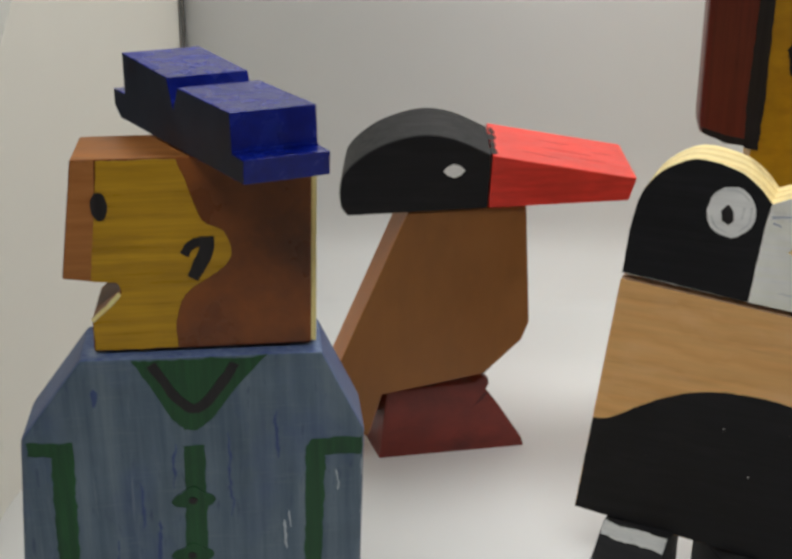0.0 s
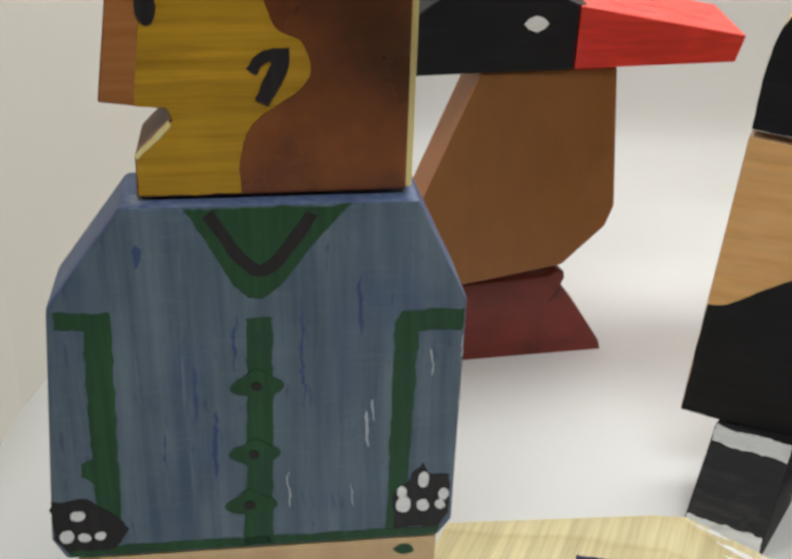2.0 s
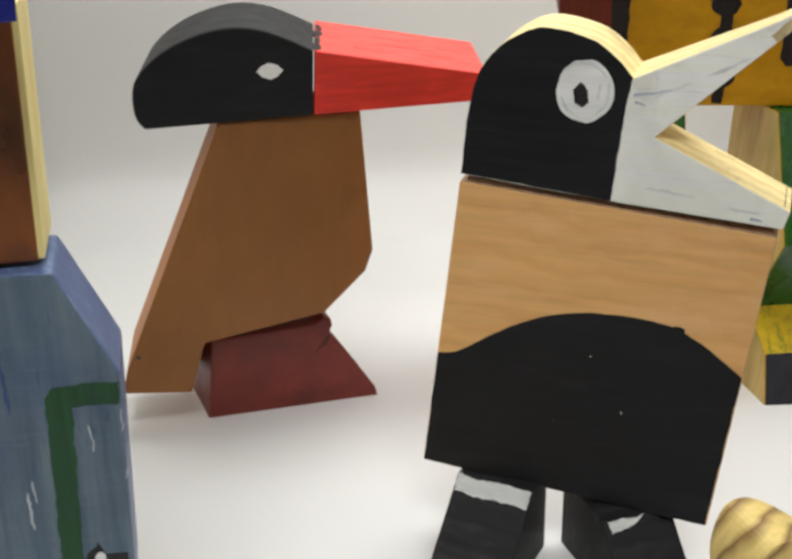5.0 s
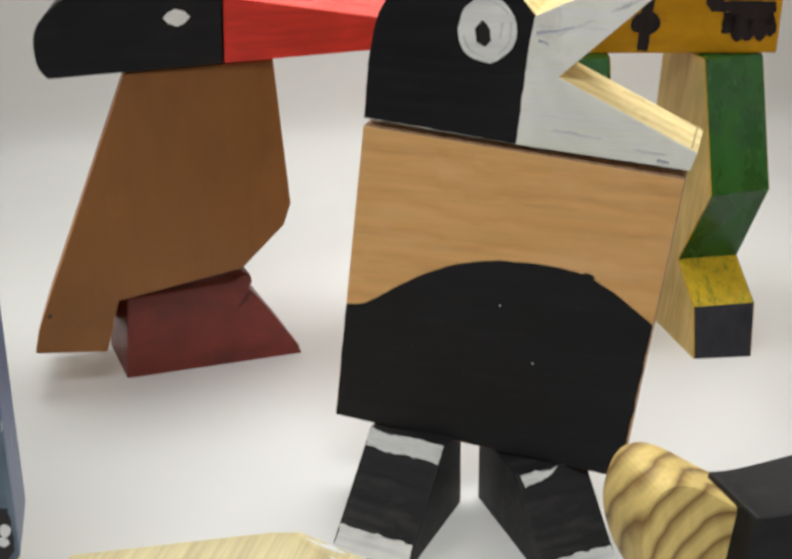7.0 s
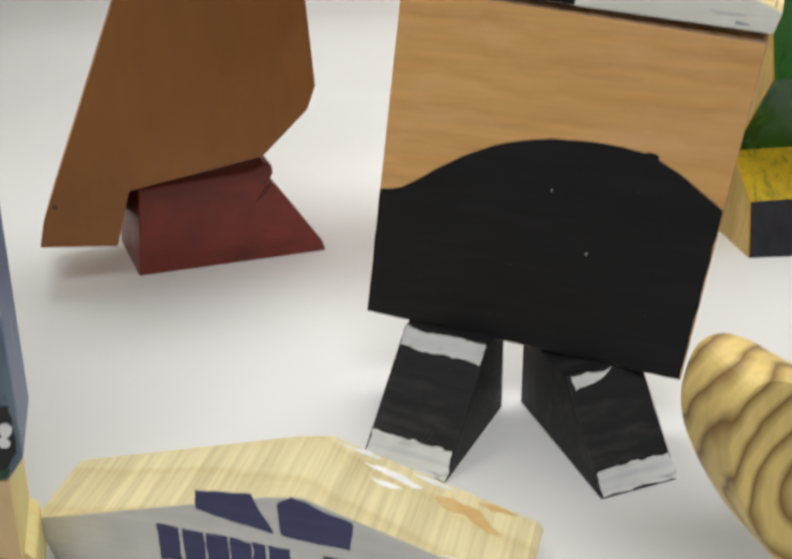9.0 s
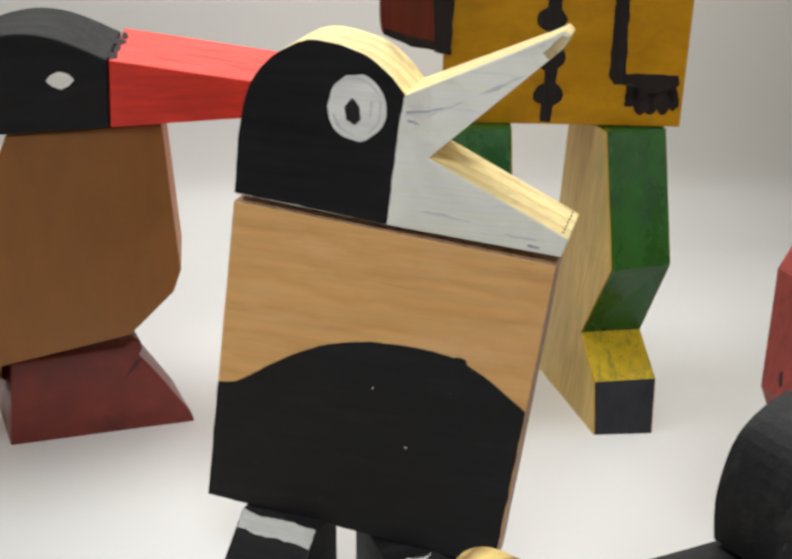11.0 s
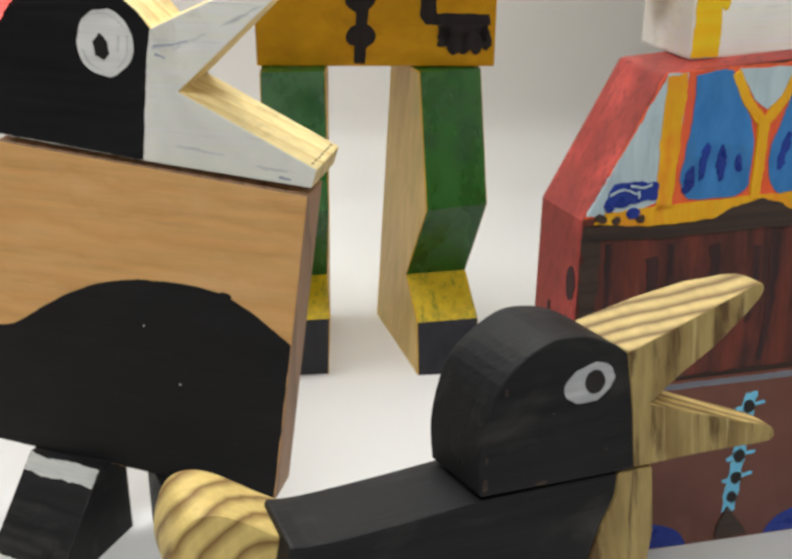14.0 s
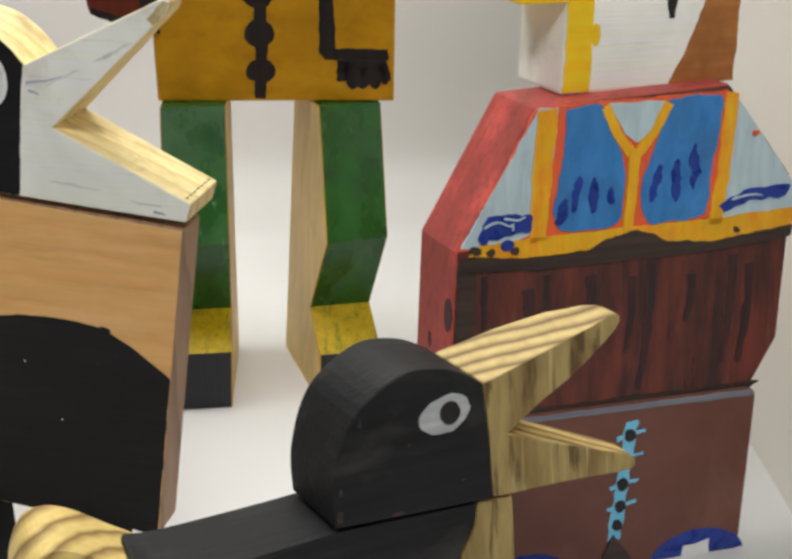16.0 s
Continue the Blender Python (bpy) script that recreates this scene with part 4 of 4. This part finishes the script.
# ---- yellow-coated doll on green legs ----
def coat_doll():
    bm = bmesh.new()
    mats = [M_YELLOW, M_BLACKV, M_SLEEVE, M_LEGGREEN, M_SOCK, M_SHOE, M_LEGSIDE]
    YEL, BLK, SLV, GRN, SOC, SHO, SID = range(7)
    board(bm, [(-96.5, 119.6), (1, 119.6), (2.4, 240), (-97, 240)], 0, 25, 0.9, YEL)
    # sleeve board at the side
    board(bm, [(-97.2, 148.6), (-110, 151), (-121.6, 155.4), (-122.4, 162), (-123, 240), (-97.4, 240)], -2, 20, 3.0, SLV, SLV)
    daub(bm, [(-99.6, 240), (-93.6, 240), (-92.6, 190), (-93.2, 148), (-100, 149), (-101, 170)], -2, 1, BLK, 0.5, 3.0, 1)
    daub(bm, [(-97, 149.2), (-110, 151.6), (-120.5, 155.8), (-120, 158.4), (-109, 155), (-97, 153)], -2, 1, BLK, 0.4, 3.0, 2)
    daub(bm, [(-56.4, 121), (-52, 120.4), (-50.4, 140), (-50, 238), (-55.4, 238), (-55.6, 140)], 0, 1, BLK, 0.5, 2.0, 3)
    for i in range(8):
        cz = 132.4 + 15.1 * i
        daub(bm, oval(-53.6 + 0.4 * math.sin(3 * i), cz, 6.2, 5.6 if i % 2 else 5.0, 16), 0, 2, BLK, 0.7, 1.5, i)
    daub(bm, [(-28.6, 238), (-23.2, 238), (-23.6, 170), (-22.8, 141.6), (-1.4, 141.2), (-1.2, 136.6), (-27, 136.8), (-29.6, 140)], 0, 1, BLK, 0.5, 2.0, 14)
    for i in range(5):
        daub(bm, oval(-19.6 + 4.1 * i, 131.6 - (2.2 if i in (1, 2, 3) else 0), 3.0, 4.8, 12, 6 * (i - 2)), 0, 2 + i % 2, BLK, 1.1, 1.0, 20 + i)
    daub(bm, [(-22, 137), (-2, 137), (-1.8, 131), (-6, 129.4), (-16, 129), (-21.6, 132)], 0, 2, BLK, 0.8, 1.0, 29)
    daub(bm, [(-82, 184), (-76, 186), (-74, 196), (-80, 204), (-85, 196)], 0, 1, BLK, 0.8, 1.5, 30)
    # legs with bent knees, socks and shoes: left and right edge (x, y, z) down the front, then the back
    for rows in (
        (((356.0, 702.6, -2.2), (380.7, 702.8, -2.2)), ((356.4, 711.0, 20.0), (382.0, 709.8, 21.6)), ((353.9, 730.6, 33.5), (379.5, 730.2, 34.6)), ((360.4, 715.0, 68.6), (385.9, 718.6, 69.3)), ((360.0, 739.2, 119.2), (386.0, 743.6, 119.2)), ((352.0, 773.0, 119.2), (378.0, 777.0, 119.2)), ((343.8, 762.8, -2.2), (369.5, 765.4, -2.2))),
        (((294.0, 708.2, -2.2), (318.8, 708.2, -2.2)), ((294.2, 709.0, 24.8), (320.0, 709.0, 24.8)), ((294.6, 732.0, 34.4), (320.4, 732.0, 34.4)), ((294.8, 719.0, 69.0), (321.2, 719.0, 69.0)), ((295.6, 744.0, 119.6), (322.2, 744.0, 119.6)), ((297.0, 764.0, 119.6), (324.4, 764.0, 119.6)), ((295.5, 764.0, -2.2), (322.6, 764.0, -2.2)))):
        t = bmesh.new()
        a = [t.verts.new([k / 1000 for k in p[0]]) for p in rows]
        c = [t.verts.new([k / 1000 for k in p[1]]) for p in rows]
        n = len(rows)
        for ring in (a, c[::-1]):
            t.faces.new(ring).material_index = SID
        t.normal_update()
        bmesh.ops.triangulate(t, faces=t.faces[:], ngon_method="EAR_CLIP")
        for k in range(n):
            t.faces.new((a[k], c[k], c[(k + 1) % n], a[(k + 1) % n])).material_index = (SHO, SOC, GRN, GRN, GRN, SID, SID)[k]
        bmesh.ops.recalc_face_normals(t, faces=t.faces)
        sharp = [e for e in t.edges if len(e.link_faces) == 2 and e.calc_face_angle(0) > radians(25)]
        sharp = [e for e in sharp if SID in [f.material_index for f in e.link_faces]]
        bmesh.ops.bevel(t, geom=sharp, offset=0.0003, segments=1, profile=0.6, affect="EDGES", clamp_overlap=True)
        t.transform((Matrix.Translation((0.3904, 0.7435, 0)) @ pose(0, 0, 0, 0, 0, -6.2)).inverted())
        merge(bm, t)
    ob = part("wooden_doll", bm, mats, None, "", pose(0.3904, 0.7435, 0, 0, 0, -6.2))
    return tagged(ob, "wooden doll in a mustard yellow buttoned coat on green legs", "doll")


# ---- doll with a blue bodice and brown skirt ----
def bodice_doll():
    bm = bmesh.new()
    mats = [M_SKIRT, M_PINKRED, M_ORANGE, M_GOLD, M_SKY, M_PALEBLUE, M_ROYAL, M_COCOA, M_MAHOG, M_GREYLINE, M_CYAN, M_BLACKV, M_WHITE, M_BEAKWHITE, M_TAN, M_YHAT, M_INKRED]
    SKI, PNK, ORA, GLD, SKY, PAL, ROY, COC, MAH, GRY, CYA, BLK, WHT, FAC, TAN, HAT, SHA = range(17)
    board(bm, [(-37, 161.4), (-58.6, 119), (-59, 80), (-52, 62.4), (41.6, 62.8), (49.6, 80), (49.2, 118), (47.4, 135.4), (24.0, 165)], 0, 21.5, 1.2, SKI, PNK)
    daub(bm, [(-36.6, 161.4), (-57.8, 119.4), (-36, 119.6), (49.6, 125), (50, 130), (23.2, 163.4)], 0, 1, ORA, 0.3, 3.0, 1)
    daub(bm, [(-57.4, 120.4), (-36, 162 - 0.8), (-30, 161.4), (-32, 130), (-33, 124), (-48, 119)], 0, 2, PAL, 0.4, 2.0, 2)
    daub(bm, [(26.0, 162), (49.8, 131), (49.4, 122.4), (25, 121.4)], 0, 2, PAL, 0.4, 2.0, 3)
    daub(bm, [(-55, 117.6), (-36, 115.6), (-4, 117), (24, 115.8), (49.8, 118.6), (49.8, 124.4), (20, 122.8), (-4, 122.6), (-36, 121.6), (-52, 121.2)], 0, 3, GLD, 0.5, 2.0, 4)
    daub(bm, [(-36.2, 160.4), (-30.4, 161.2), (-31.0, 140), (-31.6, 121), (-36.6, 120), (-37.0, 140)], 0, 3, GLD, 0.5, 2.0, 5)
    daub(bm, [(22.6, 162.8), (27.0, 162), (26.4, 140), (25.7, 121), (21.0, 121), (22.4, 140)], 0, 3, GLD, 0.5, 2.0, 6)
    daub(bm, curve_through([(-27.6, 160.6), (-16.6, 161.4), (-13.4, 153), (-9.4, 146), (-7.8, 138), (-8.0, 128), (-10.5, 123.4), (-19, 122.8), (-27.0, 123.6), (-29.6, 129), (-28.4, 140), (-27.4, 150), (-27.6, 160.4)], 4)[:-1], 0, 3, SKY, 0.5, 2.0, 7)
    daub(bm, curve_through([(4.6, 161.4), (20.8, 162.0), (21.4, 152), (20.4, 140), (20.0, 129), (18.0, 124.2), (8, 123.2), (1.0, 123.6), (-2.0, 130), (-1.4, 140), (1.6, 148), (4.4, 161.0)], 4)[:-1], 0, 3, SKY, 0.5, 2.0, 8)
    daub(bm, [(-14.8, 161.4), (3, 161.4), (0.4, 154), (-4.6, 148.8), (-9, 152)], 0, 3, PAL, 0.4, 1.5, 9)
    daub(bm, brush([(-15.4, 160.6), (-11.4, 152), (-6.2, 145.4)], 3.0), 0, 4, GLD, 0.4, 1.5, 10)
    daub(bm, brush([(4.2, 160.8), (0.6, 152), (-4.6, 145.4)], 3.0), 0, 4, GLD, 0.4, 1.5, 11)
    daub(bm, brush([(-5.4, 147), (-5.4, 134), (-5.8, 122)], 3.4, 0.1), 0, 5, GLD, 0.4, 1.5, 12)
    for u, v, h, a in ((-27, 129, 4.5, 18), (-23, 135, 5.5, 8), (-17.6, 134, 5.5, -6), (-12.6, 133, 2.6, -10), (2.4, 136, 5.5, 6), (8.6, 136, 7, 2), (14.4, 140, 7.5, -2)):
        daub(bm, oval(u, v, 1.0 + 0.4 * abs(math.sin(u)), h, 14, -a), 0, 5, ROY, 1.2, 0.8, u)
    daub(bm, [(-53, 122.6), (-50, 129.6), (-44, 130), (-36.4, 129), (-36.8, 124), (-42, 123.8), (-47, 122.4)], 0, 4, ROY, 0.8, 1.5, 13)
    daub(bm, [(23.6, 127), (32, 131.4), (42, 132.6), (47.6, 131.6), (46, 128.6), (34, 127.4), (26, 125)], 0, 4, ROY, 1.0, 1.5, 14)
    daub(bm, [(-57.6, 117.6), (-36, 115.4), (-18, 116.4), (-12, 119.6), (-3.4, 121.6), (3.6, 119.6), (8, 116.8), (24, 115.8), (49.6, 118.6), (49.8, 115), (24, 112.4), (-10, 112), (-36, 111.6), (-58, 113.4)], 0, 4, COC, 0.6, 2.0, 15)
    for i in range(9):
        u = -50 + 11.2 * i + 3.1 * math.sin(2.1 * i)
        top, low = 111 - 6 * math.sin(1.3 * i) ** 2, 78 + 12 * math.sin(2.3 * i)
        daub(bm, brush(curve_through([(u, top), (u + 0.8, 0.5 * (top + low)), (u - 0.6, low)], 4), 2.2 + 1.8 * math.sin(1.7 * i) ** 2, 0.4), 0, 1, SHA, 0.6, 1.2, 40 + i)
    daub(bm, [(-52, 65), (45, 65.4), (42, 63), (-51, 63)], 0, 2, COC, 0.6, 2.0, 60)
    daub(bm, [(-58.4, 116), (-52.4, 115), (-53, 80), (-57.8, 80)], 0, 2, COC, 0.8, 2.0, 61)
    for u, v, r, m in ((-53.5, 119.4, 1.7, COC), (-48.6, 118.6, 1.3, COC), (-43.6, 120.4, 2.0, ROY), (-41.6, 118.2, 1.3, COC), (-51, 122.4, 1.5, ROY), (33.5, 149.5, 0.9, ORA), (30.6, 118.8, 1.2, COC)):
        daub(bm, oval(u, v, r, 0.8 * r, 12), 0, 6, m, 0.7, 0.8, u)
    for pts in ([(-51, 126.4), (-47, 127.8), (-43, 126.2)], [(-45, 128.8), (-41, 128), (-38.6, 129)], [(-42.6, 127), (-42.2, 124.6)], [(28, 128.6), (33, 129.8), (38, 129.4)]):
        daub(bm, brush(curve_through(pts, 3), 0.7, 0.4), 0, 6, PAL, 0.3, 0.7, pts[0][0])
    sawn(bm, rough_edge(oval(3.0, 98, 2.0, 5.5, 20), 1.0, 0.7, 5), -59.2, -58.4, 0, None, SHA)
    sawn(bm, rough_edge(oval(13, 86, 0.7, 2.6, 12), 1.0, 0.5, 6), -59.2, -58.4, 0, None, SHA)
    # lower block, upright; the blocks on it lean back a little
    low = bmesh.new()
    corner = curve_through([(45.6, 60.6), (47.6, 59.6), (48.4, 57)], 4)
    board(low, [(-50, -2.2), (49.6, -2.2)] + corner[::-1] + [(-50, 60.2)], 12, 36, 0.8, MAH)
    daub(low, [(-49.6, 60.0), (45.6, 60.4), (48.0, 58.8), (46, 58.2), (-49.6, 58.4)], 12, 1, GRY, 0.2, 3.0, 62)
    daub(low, [(1.6, 54.0), (6.2, 54.0), (4.6, 32), (3.6, 10), (-1.4, 10), (0.2, 32)], 12, 1, CYA, 0.7, 1.5, 63)
    for v in (49.6, 41.6, 31.6, 23.4):
        daub(low, brush([(-2.0 + 0.04 * (v - 30), v - 1.5), (2.6 + 0.04 * (v - 30), v), (8.2 + 0.04 * (v - 30), v + 0.8)], 1.5, 0.3), 12, 2, CYA, 0.6, 1.2, v)
    for v in (49.4, 40.6, 31.4, 23.2, 16.0):
        daub(low, oval(2.4 + 0.05 * (v - 30), v, 1.9, 2.2, 12), 12, 4, BLK, 0.4, 1.0, v)
    daub(low, [(0.4, 12.5), (3.2, 8.6), (9, 0.6), (-2.6, 0.6), (-2.4, 5)], 12, 5, COC, 0.5, 1.5, 64)
    for cu in (33.5, -31.0):
        daub(low, [p for p in oval(cu, -2.2, 18, 11.6, 40) if p[1] > -1.7], 12, 1, ROY, 0.3, 2.0, 65)
        daub(low, [(cu - 6, -0.9), (cu - 5.6, 3.2), (cu + 4, 4.8), (cu + 4.6, -0.8)], 12, 2, WHT, 0.4, 1.5, 66)
    low.transform(Matrix(((0.978, 0, 0, 0.001), (0, 1, 0, -0.0075), (0, 0, 1.032, 0.00007), (0, 0, 0, 1))) @ rake(-0.2))
    # head with a striped face and hat brim
    board(bm, [(-24.3, 162.4), (31.4, 163.6), (31.0, 214), (-23.4, 214)], 8, 31, 1.0, FAC, FAC)
    daub(bm, [(-23.9, 163.0), (-15.6, 163.4), (-15.6, 186), (-16.4, 214), (-23.2, 214)], 8, 1, HAT, 0.5, 2.5, 67)
    daub(bm, [(9.4, 163.8), (30.9, 163.9), (30.4, 214), (25.5, 214), (19.2, 187.4), (13.4, 172)], 8, 1, TAN, 0.5, 2.5, 68)
    daub(bm, [(6.4, 192), (8, 184), (9.6, 184), (10.6, 191), (12, 198), (7, 198)], 8, 2, BLK, 0.4, 1.5, 69)
    # the yellow nose, a step in the board
    board(bm, [(-38.4, 189.8), (-23.2, 189.8), (-23.2, 214), (-38.6, 214)], 7.8, 31, 0.8, HAT, HAT)
    daub(bm, oval(-14.8, 180, 1.6, 3.4, 14), 8, 1, HAT, 0.6, 1.0, 70)
    bm.transform(Matrix(((1.02, -0.25, 0.045, -0.0011), (0, 1, 0.104, 0), (0, 0, 0.98, 0), (0, 0, 0, 1))))
    merge(bm, low)
    ob = part("wooden_doll", bm, mats, None, "", pose(0.446, 0.5776, 0, 0, 0, 6.7))
    return tagged(ob, "wooden doll with sky blue bodice, striped dark skirt and mahogany base", "doll")


red_beaked_bird()
singing_bird()
duckling()
sign_board()
shirt_doll()
hat()
coat_doll()
bodice_doll()

# specks on the paper
for i, (x, y, r) in enumerate(((0.137, 0.66, 0.7), (0.352, 0.63, 0.6), (0.28, 0.52, 0.7), (0.12, 0.63, 0.5))):
    bm = bmesh.new()
    bmesh.ops.create_icosphere(bm, subdivisions=1, radius=r / 1500, matrix=Matrix.Diagonal((1.3, 1, 0.5, 1)))
    tagged(part("speck", bm, M_SEAM, None, "", pose(x, y, GROUND + r / 4000, 0, 0, 40 * i)), "tiny dark speck of dirt on the white paper", "speck", "specks")
